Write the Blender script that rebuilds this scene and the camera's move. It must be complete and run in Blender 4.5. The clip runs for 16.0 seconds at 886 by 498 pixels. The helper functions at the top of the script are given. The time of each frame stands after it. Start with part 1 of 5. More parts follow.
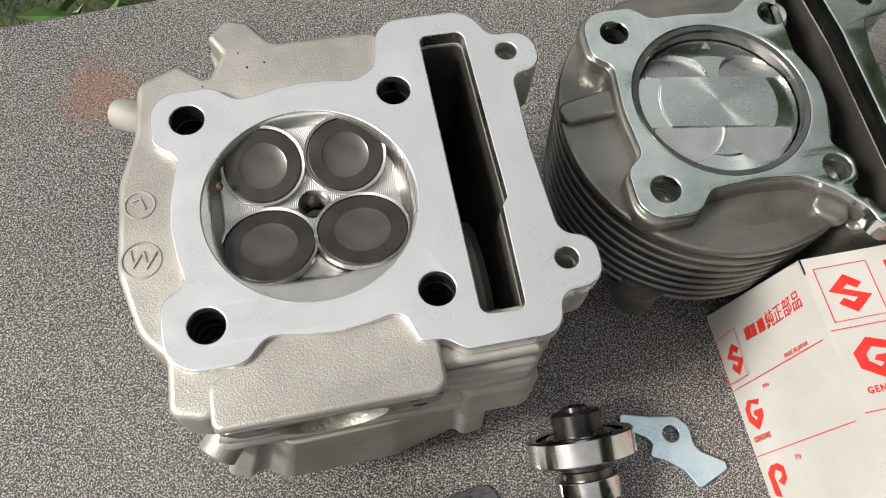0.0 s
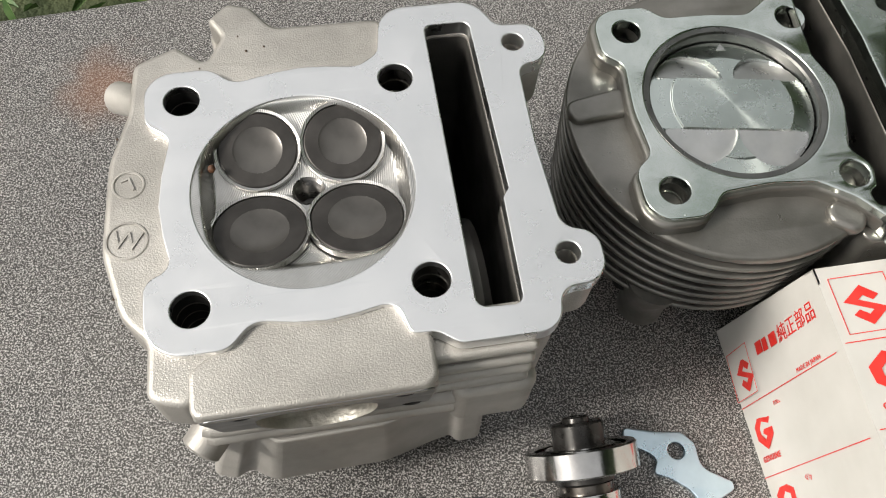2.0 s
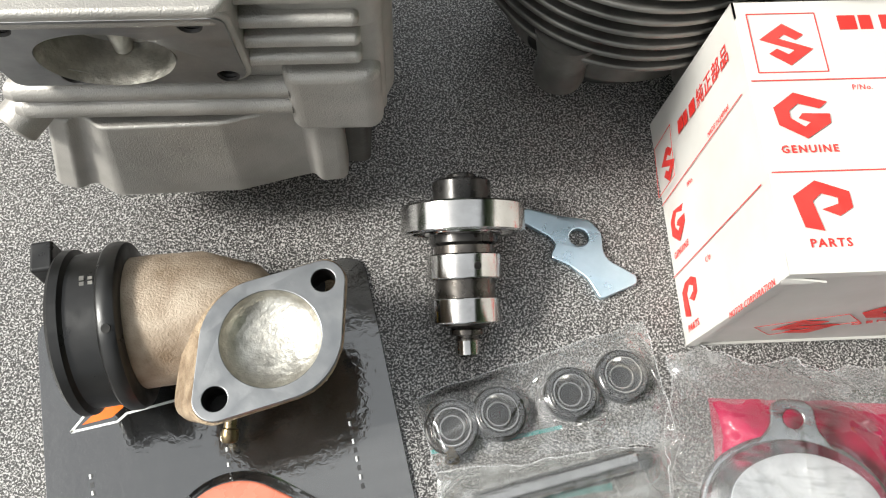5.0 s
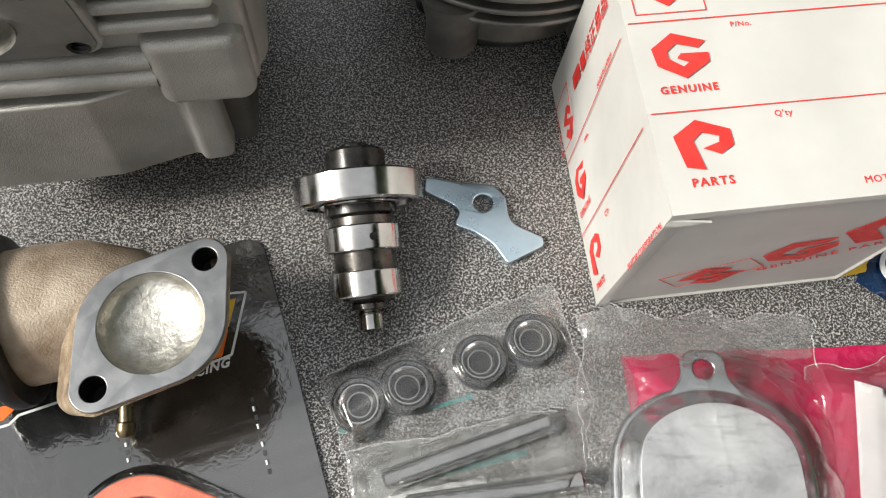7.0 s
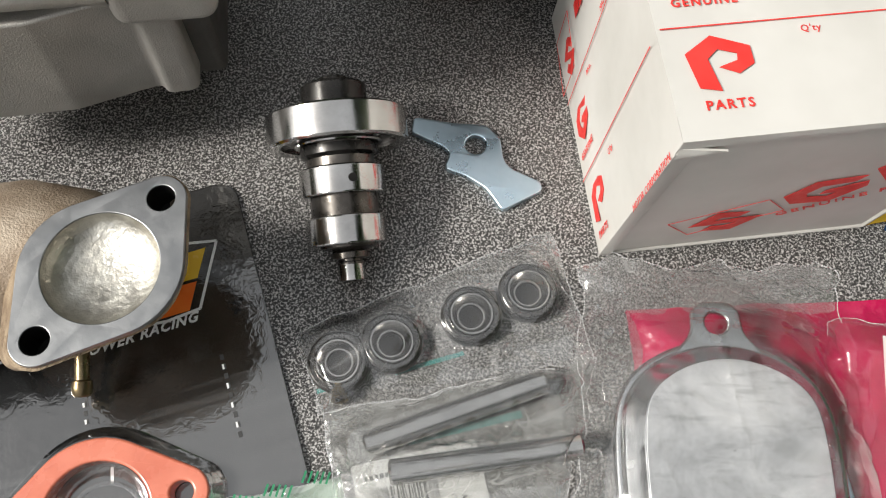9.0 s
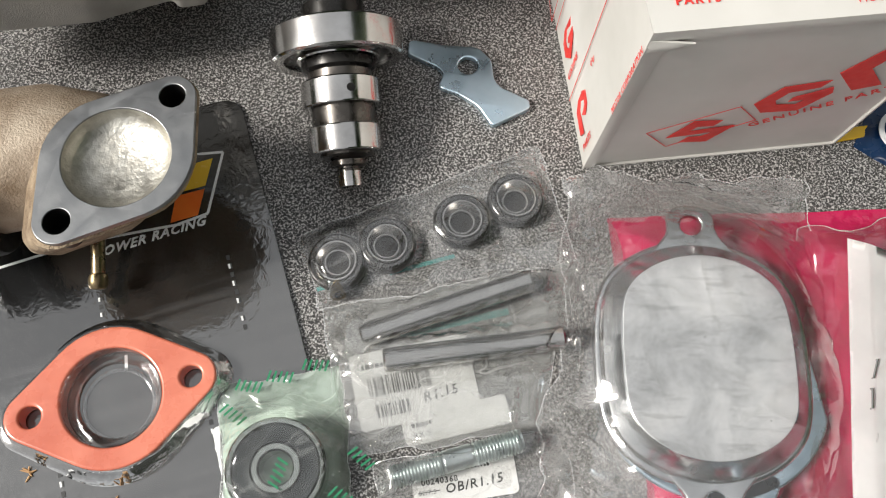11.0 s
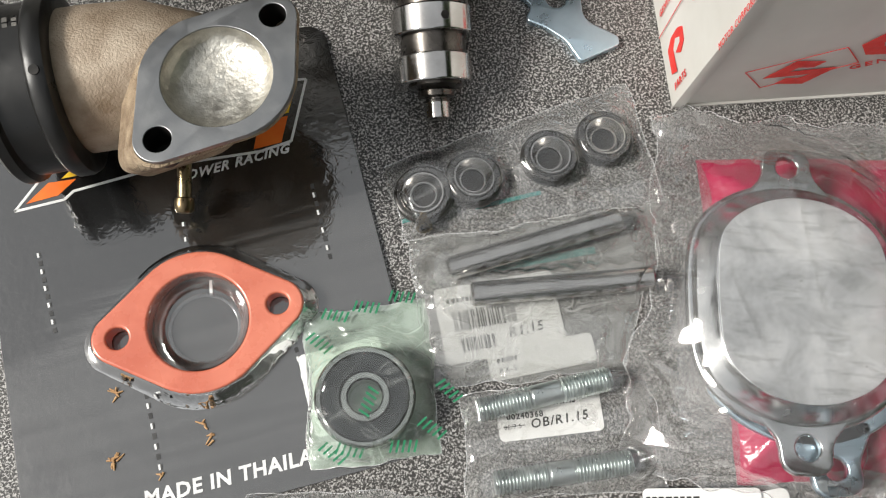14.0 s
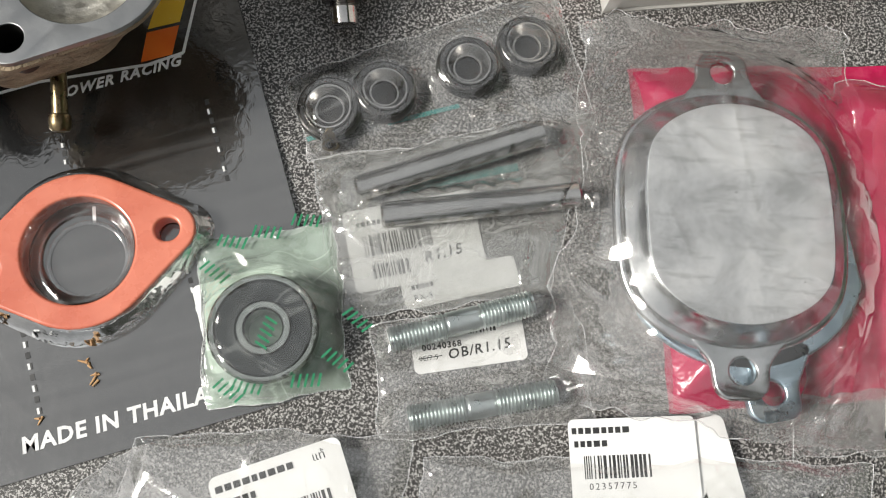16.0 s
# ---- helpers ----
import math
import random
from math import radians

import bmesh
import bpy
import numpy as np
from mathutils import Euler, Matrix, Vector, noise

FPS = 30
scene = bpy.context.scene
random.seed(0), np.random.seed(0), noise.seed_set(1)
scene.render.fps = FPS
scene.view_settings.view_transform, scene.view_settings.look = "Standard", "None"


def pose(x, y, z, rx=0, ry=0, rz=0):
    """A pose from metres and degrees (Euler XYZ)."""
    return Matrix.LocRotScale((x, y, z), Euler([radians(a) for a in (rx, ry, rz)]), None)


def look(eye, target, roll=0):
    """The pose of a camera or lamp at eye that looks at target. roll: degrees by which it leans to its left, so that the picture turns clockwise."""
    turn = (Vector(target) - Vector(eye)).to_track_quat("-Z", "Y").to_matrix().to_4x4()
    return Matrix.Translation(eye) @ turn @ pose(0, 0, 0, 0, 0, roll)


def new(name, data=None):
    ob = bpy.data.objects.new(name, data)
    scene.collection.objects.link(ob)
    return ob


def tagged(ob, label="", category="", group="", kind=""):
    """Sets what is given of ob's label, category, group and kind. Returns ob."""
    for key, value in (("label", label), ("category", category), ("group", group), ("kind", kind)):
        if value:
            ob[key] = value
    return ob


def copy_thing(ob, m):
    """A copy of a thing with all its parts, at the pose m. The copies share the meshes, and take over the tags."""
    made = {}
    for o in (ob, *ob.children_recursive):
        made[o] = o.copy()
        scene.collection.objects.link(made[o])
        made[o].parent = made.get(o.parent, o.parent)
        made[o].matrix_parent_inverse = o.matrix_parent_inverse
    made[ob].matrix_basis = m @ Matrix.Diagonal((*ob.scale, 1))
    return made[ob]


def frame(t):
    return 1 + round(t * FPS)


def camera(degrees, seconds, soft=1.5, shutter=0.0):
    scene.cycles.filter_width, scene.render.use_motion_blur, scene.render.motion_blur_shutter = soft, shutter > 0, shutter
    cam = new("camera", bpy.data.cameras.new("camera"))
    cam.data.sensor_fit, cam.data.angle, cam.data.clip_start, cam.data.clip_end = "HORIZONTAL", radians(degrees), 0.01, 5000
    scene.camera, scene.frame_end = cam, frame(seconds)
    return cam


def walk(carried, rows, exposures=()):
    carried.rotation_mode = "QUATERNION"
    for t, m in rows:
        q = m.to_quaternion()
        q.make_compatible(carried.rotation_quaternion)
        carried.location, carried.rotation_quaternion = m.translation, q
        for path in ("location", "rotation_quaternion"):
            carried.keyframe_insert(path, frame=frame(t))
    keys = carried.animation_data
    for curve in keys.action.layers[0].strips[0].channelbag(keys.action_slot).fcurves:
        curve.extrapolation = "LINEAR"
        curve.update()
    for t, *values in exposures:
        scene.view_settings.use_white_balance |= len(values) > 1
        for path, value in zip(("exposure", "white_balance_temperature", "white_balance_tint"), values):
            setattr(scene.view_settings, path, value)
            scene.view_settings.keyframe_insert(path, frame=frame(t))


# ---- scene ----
cam = camera(54.99, 16.0, soft=1.1)
PATH = [
    (0, (-0.00006, 0.00001, 0.31866), (-0.00006, 0.10568, 0.09209), 7.03),
    (0.5, (-0.00111, 0.00056, 0.31950), (-0.00198, 0.10601, 0.09284), 6.87),
    (1, (0.00536, -0.00704, 0.31498), (0.00282, 0.09908, 0.08863), 6.88),
    (1.5, (0.00341, -0.00801, 0.31714), (-0.00120, 0.10098, 0.09220), 6.66),
    (2, (0.00585, -0.00395, 0.30700), (0.00037, 0.10834, 0.08371), 6.27),
    (2.5, (0.01137, -0.00373, 0.30580), (0.00363, 0.11043, 0.08352), 6.07),
    (3, (0.03929, -0.01394, 0.30305), (0.02084, 0.10392, 0.08334), 4.45),
    (3.5, (0.06753, -0.03988, 0.29552), (0.03492, 0.08043, 0.07881), 3.35),
    (4, (0.05806, -0.06745, 0.28451), (0.02302, 0.04725, 0.06515), 3.46),
    (4.5, (0.06325, -0.06204, 0.27869), (0.03666, 0.04058, 0.05228), 4.47),
    (5, (0.07337, -0.03813, 0.25680), (0.05419, 0.05652, 0.02621), 4.31),
    (5.2, (0.08600, -0.02900, 0.25200), (0.06700, 0.06530, 0.02120), 2.90),
    (7.3, (0.09630, -0.03850, 0.24580), (0.08650, 0.05750, 0.01530), 5.60),
    (7.5, (0.09726, -0.03854, 0.23580), (0.08673, 0.05563, 0.00445), 5.11),
    (8, (0.09809, -0.03518, 0.22336), (0.08671, 0.05459, -0.00969), 4.25),
    (8.2, (0.09820, -0.03500, 0.22190), (0.08682, 0.05477, -0.01116), 4.20),
    (10.3, (0.10850, -0.05050, 0.22950), (0.09800, 0.03590, -0.00480), 4.60),
    (10.5, (0.10880, -0.05694, 0.22883), (0.09915, 0.02942, -0.00559), 4.89),
    (11, (0.10986, -0.06115, 0.23057), (0.09812, 0.02409, -0.00415), 3.95),
    (11.5, (0.10703, -0.06235, 0.23311), (0.09527, 0.02174, -0.00203), 4.20),
    (12, (0.10489, -0.06621, 0.24086), (0.09589, 0.01730, 0.00539), 6.70),
    (12.5, (0.10634, -0.06671, 0.24001), (0.09910, 0.01453, 0.00368), 7.88),
    (13, (0.10305, -0.06945, 0.23153), (0.09670, 0.00753, -0.00623), 8.35),
    (13.5, (0.09063, -0.07067, 0.22735), (0.08189, 0.00307, -0.01137), 6.81),
    (14, (0.08859, -0.06991, 0.22550), (0.07843, 0.00232, -0.01362), 5.72),
    (14.5, (0.08664, -0.07013, 0.22612), (0.07776, 0.00249, -0.01294), 6.63),
    (15, (0.09139, -0.07118, 0.22596), (0.08385, 0.00069, -0.01337), 7.47),
    (15.5, (0.09940, -0.07228, 0.22098), (0.09494, -0.00286, -0.01915), 9.18),
    (16, (0.10494, -0.07071, 0.20488), (0.10592, -0.00767, -0.03704), 13.18),
]
EXPOSURES = [(0.0, 0.34, 6750, 9), (3.0, 0.4, 6700, 9), (3.6, 0.52, 6600, 8), (4.2, 0.9, 6450, 7), (5.2, 0.88, 6500, 7), (7.3, 0.49, 6570, 8), (11.0, 0.41, 6610, 9), (16.0, 0.29, 6600, 8)]
walk(cam, [(t, look(eye, target, roll)) for t, eye, target, roll in PATH], EXPOSURES)

# ---- world, sun, exposure ----
SUN_EL, SUN_ROT = 41.6, 245.9
world = bpy.data.worlds.new("world")
scene.world = world
world.use_nodes = True
wn, wl = world.node_tree.nodes, world.node_tree.links
sky = wn.new("ShaderNodeTexSky")
sky.sky_type, sky.sun_disc = "NISHITA", False
sky.sun_elevation, sky.sun_rotation = radians(SUN_EL), radians(SUN_ROT)
sky.air_density, sky.dust_density, sky.ozone_density = 1.0, 6.0, 0.6
wn["Background"].inputs["Strength"].default_value = 0.098
# thin high cloud pales the blue
pale = wn.new("ShaderNodeHueSaturation")
pale.inputs["Saturation"].default_value = 0.3
wl.new(sky.outputs[0], pale.inputs["Color"])
cloud = wn.new("ShaderNodeMix")
cloud.data_type = "RGBA"
cloud.inputs["Factor"].default_value = 0.7
cloud.inputs["B"].default_value = (6.4, 6.55, 6.75, 1)
wl.new(pale.outputs[0], cloud.inputs["A"])
wl.new(cloud.outputs["Result"], wn["Background"].inputs["Color"])
sun = new("sun", bpy.data.lights.new("sun", "SUN"))
sun.data.energy, sun.data.angle, sun.data.color = 3.7, radians(14), (1.0, 0.965, 0.915)
sun_from = Vector((-0.76, -0.34, 0.74))
sun.matrix_world = look(sun_from, (0, 0, 0))

# ---- helpers for building; lengths in millimetres ----
MM = 0.001


def bm_join(*items):
    """One bmesh out of several, each alone or with a matrix in millimetres."""
    out = bmesh.new()
    for item in items:
        bm, m = item if isinstance(item, tuple) else (item, Matrix())
        me = bpy.data.meshes.new("tmp")
        bm.transform(m)
        bm.to_mesh(me)
        out.from_mesh(me)
        bpy.data.meshes.remove(me)
        bm.free()
    return out


def part(name, bm, material, parent=None, label="", m=None, angle=35, solid=False):
    """Links a bmesh, in millimetres, as one mesh object under its thing."""
    # flat faces stay flat: an edge between a large face and a small one is sharp
    bm.normal_update()
    for f in bm.faces:
        f.smooth = True
    for e in bm.edges:
        if len(e.link_faces) == 2:
            turn = e.calc_face_angle(0.0)
            a, b = (f.calc_area() for f in e.link_faces)
            if turn > radians(angle) or (angle < 50 and turn > 0.1 and max(a, b) > 5 * min(a, b)):
                e.smooth = False
    bm.transform(Matrix.Scale(MM, 4))
    me = bpy.data.meshes.new(name)
    bm.to_mesh(me)
    bm.free()
    me.materials.append(material)
    ob = new(name, me)
    if parent is not None:
        ob.parent = parent
    if m is not None:
        ob.matrix_basis = m
    if label:
        ob["label"] = label
    return ob


def thing(name, label, category, m, group="", kind=""):
    """The empty at the base of a thing, which parents its parts."""
    ob = tagged(new(name), label, category, group, kind)
    ob.empty_display_size = 0.01
    ob.matrix_basis = m
    return ob


def at(x, y, z=0.0, rx=0, ry=0, rz=0):
    """A pose given in millimetres and degrees."""
    return pose(x * MM, y * MM, z * MM, rx, ry, rz)


def mm(x, y, z=0.0, rx=0, ry=0, rz=0):
    """A matrix for bmeshes still in millimetres."""
    return pose(x, y, z, rx, ry, rz)


def rounded(corners, steps=5):
    """A closed outline with filleted corners: (x, y, radius)."""
    out, n = [], len(corners)
    for i, (x, y, r) in enumerate(corners):
        p = Vector((x, y))
        a = Vector(corners[i - 1][:2]) - p
        b = Vector(corners[(i + 1) % n][:2]) - p
        la, lb = a.length, b.length
        a, b = a / la, b / lb
        half = a.angle(b) / 2
        if r <= 0 or half > 1.55:
            out.append((p.x, p.y))
            continue
        d = min(r / math.tan(half), la * 0.49, lb * 0.49)
        r = d * math.tan(half)
        mid = (a + b).normalized() * (r / math.sin(half))
        s, e = a * d - mid, b * d - mid
        turn = s.angle_signed(e)
        k = max(2, int(abs(turn) / 0.26) + 1)
        for j in range(k + 1):
            c, q = math.cos(-turn * j / k), math.sin(-turn * j / k)
            v = p + mid + Vector((s.x * c - s.y * q, s.x * q + s.y * c))
            out.append((v.x, v.y))
    return out


def ring(x, y, r, n=40, ry=None):
    return [(x + r * math.cos(k * math.tau / n), y + (ry or r) * math.sin(k * math.tau / n)) for k in range(n)]


def hull(circles, n=48):
    """The outline of a band drawn tight round circles (x, y, radius)."""
    pts = [p for x, y, r in circles for p in ring(x, y, r, n)]
    pts.sort()
    def side(some):
        out = []
        for p in some:
            while len(out) > 1 and (out[-1][0] - out[-2][0]) * (p[1] - out[-2][1]) - (out[-1][1] - out[-2][1]) * (p[0] - out[-2][0]) <= 0:
                out.pop()
            out.append(p)
        return out[:-1]
    return side(pts) + side(pts[::-1])


def box_outline(x0, y0, x1, y1, r):
    return rounded([(x0, y0, r), (x1, y0, r), (x1, y1, r), (x0, y1, r)])


def from_data(data):
    """A bmesh of what a curve or text makes."""
    ob = new("tmp", data)
    dg = bpy.context.evaluated_depsgraph_get()
    me = bpy.data.meshes.new_from_object(ob.evaluated_get(dg))
    bm = bmesh.new()
    bm.from_mesh(me)
    bpy.data.objects.remove(ob)
    bpy.data.curves.remove(data)
    bpy.data.meshes.remove(me)
    return bm


def prism(outlines, z0, z1, bevel=0.4, res=2):
    """Outlines, the first outer, the rest holes, drawn up from z0 to z1 with rounded edges."""
    cu = bpy.data.curves.new("tmp", "CURVE")
    cu.dimensions, cu.fill_mode = "2D", "BOTH"
    for pts in outlines:
        sp = cu.splines.new("POLY")
        sp.points.add(len(pts) - 1)
        for p, (x, y) in zip(sp.points, pts):
            p.co = (x, y, 0, 1)
        sp.use_cyclic_u = True
    cu.extrude = max((z1 - z0) / 2 - bevel, 0.001)
    cu.bevel_depth, cu.bevel_resolution, cu.offset = bevel, res, -bevel
    bm = from_data(cu)
    bmesh.ops.translate(bm, vec=(0, 0, (z0 + z1) / 2), verts=bm.verts)
    bmesh.ops.remove_doubles(bm, verts=bm.verts, dist=0.001)
    return bm


def lathe(profile, n=48, closed=False):
    """A profile of (radius, z) turned round the z axis."""
    bm = bmesh.new()
    rows = []
    for r, z in profile:
        if r < 1e-6:
            rows.append([bm.verts.new((0, 0, z))] * n)
        else:
            rows.append([bm.verts.new((r * math.cos(k * math.tau / n), r * math.sin(k * math.tau / n), z)) for k in range(n)])
    pairs = list(zip(rows, rows[1:])) + ([(rows[-1], rows[0])] if closed else [])
    for a, b in pairs:
        for k in range(n):
            quad = []
            for v in (a[k], a[(k + 1) % n], b[(k + 1) % n], b[k]):
                if v not in quad:
                    quad.append(v)
            if len(quad) > 2:
                bm.faces.new(quad)
    bmesh.ops.recalc_face_normals(bm, faces=bm.faces)
    return bm


def tube(points, radius, n=10, taper=None):
    """A round bar along points; ends closed."""
    bm, rows = bmesh.new(), []
    pts = [Vector(p) for p in points]
    for i, p in enumerate(pts):
        d = (pts[min(i + 1, len(pts) - 1)] - pts[max(i - 1, 0)]).normalized()
        q = d.to_track_quat("Z", "Y")
        r = taper[i] if taper else radius
        rows.append([bm.verts.new(p + q @ Vector((r * math.cos(k * math.tau / n), r * math.sin(k * math.tau / n), 0))) for k in range(n)])
    for a, b in zip(rows, rows[1:]):
        for k in range(n):
            bm.faces.new((a[k], a[(k + 1) % n], b[(k + 1) % n], b[k]))
    bm.faces.new(rows[0]), bm.faces.new(rows[-1])
    bmesh.ops.recalc_face_normals(bm, faces=bm.faces)
    return bm


def sheet(nx, ny, place):
    """A grid whose point (u, v), each 0 to 1, lies at place(u, v)."""
    bm = bmesh.new()
    rows = [[bm.verts.new(place(i / nx, j / ny)) for i in range(nx + 1)] for j in range(ny + 1)]
    for j in range(ny):
        for i in range(nx):
            bm.faces.new((rows[j][i], rows[j][i + 1], rows[j + 1][i + 1], rows[j + 1][i]))
    return bm


def polar(radius, rings, n, height, cx=0.0, cy=0.0):
    """A round sheet whose height at (x, y) is height(x, y)."""
    bm = bmesh.new()
    rows = [[bm.verts.new((cx, cy, height(cx, cy)))] * n]
    for j in range(1, rings + 1):
        r = radius * j / rings
        rows.append([bm.verts.new((cx + r * math.cos(k * math.tau / n), cy + r * math.sin(k * math.tau / n),
                                   height(cx + r * math.cos(k * math.tau / n), cy + r * math.sin(k * math.tau / n)))) for k in range(n)])
    for a, b in zip(rows, rows[1:]):
        for k in range(n):
            quad = []
            for v in (a[k], b[k], b[(k + 1) % n], a[(k + 1) % n]):
                if v not in quad:
                    quad.append(v)
            bm.faces.new(quad)
    return bm


def writing(body, size, spacing=1.0, align="LEFT", thick=0.04, shear=0.0, bold=0.0):
    """Letters of the built-in font, size mm high capitals, flat in x and y."""
    cu = bpy.data.curves.new("tmp", "FONT")
    cu.body, cu.size, cu.align_x, cu.space_character, cu.extrude, cu.shear = body, size / 0.7, align, spacing, thick, shear
    cu.resolution_u, cu.offset = 2, bold
    return from_data(cu)


def smooth(a, b, x):
    t = min(max((x - a) / (b - a), 0.0), 1.0)
    return t * t * (3 - 2 * t)


def nz(x, y, z, s):
    """Smooth noise of about -1 to 1, s: its length in mm."""
    return noise.noise(Vector((x / s, y / s, z / s + 3.7)))


# ---- materials ----
def base_mat(name):
    m = bpy.data.materials.new(name)
    m.use_nodes = True
    return m, m.node_tree.nodes, m.node_tree.links, m.node_tree.nodes["Principled BSDF"]


def noise_node(n, l, co, scale, detail=3.0, rough=0.55, dist=0.0):
    t = n.new("ShaderNodeTexNoise")
    t.inputs["Scale"].default_value, t.inputs["Detail"].default_value = scale, detail
    t.inputs["Roughness"].default_value, t.inputs["Distortion"].default_value = rough, dist
    l.new(co, t.inputs["Vector"])
    return t.outputs["Fac"]


def ramp(n, l, fac, *stops):
    r = n.new("ShaderNodeValToRGB")
    el = r.color_ramp.elements
    while len(el) < len(stops):
        el.new(0.5)
    for e, (p, c) in zip(el, stops):
        e.position, e.color = p, (*c, 1) if len(c) == 3 else c
    l.new(fac, r.inputs["Fac"])
    return r.outputs["Color"]


def g(v):
    return (v, v, v)


def bump_node(n, l, fac, strength, dist, normal=None):
    b = n.new("ShaderNodeBump")
    b.inputs["Strength"].default_value, b.inputs["Distance"].default_value = strength, dist
    l.new(fac, b.inputs["Height"])
    if normal is not None:
        l.new(normal, b.inputs["Normal"])
    return b.outputs["Normal"]


def surface(name, dark, light, metal, rough, stain=60.0, grain=1500.0, bump=0.3, relief=0.0002, spread=0.12, coat=0.0, lo=0.35, hi=0.65):
    """A surface with stains at one scale and grain at another."""
    m, n, l, p = base_mat(name)
    co = n.new("ShaderNodeTexCoord").outputs["Object"]
    big, fine = noise_node(n, l, co, stain, 4.0), noise_node(n, l, co, grain, 2.0)
    l.new(ramp(n, l, big, (lo, dark), (hi, light)), p.inputs["Base Color"])
    rr = ramp(n, l, noise_node(n, l, co, stain * 2.7, 5.0), (0.3, g(max(rough - spread, 0.02))), (0.7, g(min(rough + spread, 1))))
    l.new(rr, p.inputs["Roughness"])
    p.inputs["Metallic"].default_value = metal
    p.inputs["Coat Weight"].default_value, p.inputs["Coat Roughness"].default_value = coat, 0.05
    if bump:
        l.new(bump_node(n, l, fine, bump, relief), p.inputs["Normal"])
    return m


def turned(name, tint, rough, aniso=0.85, axis="Z"):
    """Bright metal cut on a lathe: highlights fan out round the axis."""
    m, n, l, p = base_mat(name)
    co = n.new("ShaderNodeTexCoord").outputs["Object"]
    tan = n.new("ShaderNodeTangent")
    tan.direction_type, tan.axis = "RADIAL", axis
    l.new(tan.outputs[0], p.inputs["Tangent"])
    p.inputs["Anisotropic"].default_value, p.inputs["Metallic"].default_value = aniso, 1.0
    big = noise_node(n, l, co, 90.0, 5.0)
    l.new(ramp(n, l, big, (0.3, tuple(0.88 * c for c in tint)), (0.7, tint)), p.inputs["Base Color"])
    l.new(ramp(n, l, noise_node(n, l, co, 300.0, 4.0), (0.35, g(rough * 0.95)), (0.7, g(rough * 1.08))), p.inputs["Roughness"])
    return m


def table_mat():
    m, n, l, p = base_mat("speckled_laminate")
    co = n.new("ShaderNodeTexCoord").outputs["Object"]
    speck = noise_node(n, l, co, 1650.0, 1.5, 0.55, 0.7)
    col = ramp(n, l, speck, (0.42, (0.009, 0.009, 0.01)), (0.5, (0.045, 0.044, 0.043)), (0.56, (0.24, 0.234, 0.228)), (0.63, (0.44, 0.43, 0.42)))
    dust = noise_node(n, l, co, 9.0, 5.0)
    mix = n.new("ShaderNodeMix")
    mix.data_type, mix.blend_type = "RGBA", "MIX"
    l.new(ramp(n, l, dust, (0.35, g(0.0)), (0.75, g(0.11))), mix.inputs["Factor"])
    l.new(col, mix.inputs["A"])
    mix.inputs["B"].default_value = (0.3, 0.27, 0.23, 1)
    # a rusty brown stain with a soft edge
    spot = n.new("ShaderNodeVectorMath")
    spot.operation = "DISTANCE"
    l.new(co, spot.inputs[0])
    spot.inputs[1].default_value = (-0.158, 0.204, 0.0)
    ragged = n.new("ShaderNodeMath")
    ragged.operation = "MULTIPLY_ADD"
    l.new(noise_node(n, l, co, 70.0, 4.0), ragged.inputs[0])
    ragged.inputs[1].default_value = 0.03
    l.new(spot.outputs["Value"], ragged.inputs[2])
    rust = n.new("ShaderNodeMix")
    rust.data_type = "RGBA"
    l.new(ramp(n, l, ragged.outputs[0], (0.018, g(0.55)), (0.04, g(0.0))), rust.inputs["Factor"])
    l.new(mix.outputs["Result"], rust.inputs["A"])
    rust.inputs["B"].default_value = (0.2, 0.09, 0.045, 1)
    l.new(rust.outputs["Result"], p.inputs["Base Color"])
    l.new(ramp(n, l, dust, (0.3, g(0.3)), (0.7, g(0.48))), p.inputs["Roughness"])
    l.new(bump_node(n, l, noise_node(n, l, co, 700.0, 2.0), 0.25, 0.0003), p.inputs["Normal"])
    return m


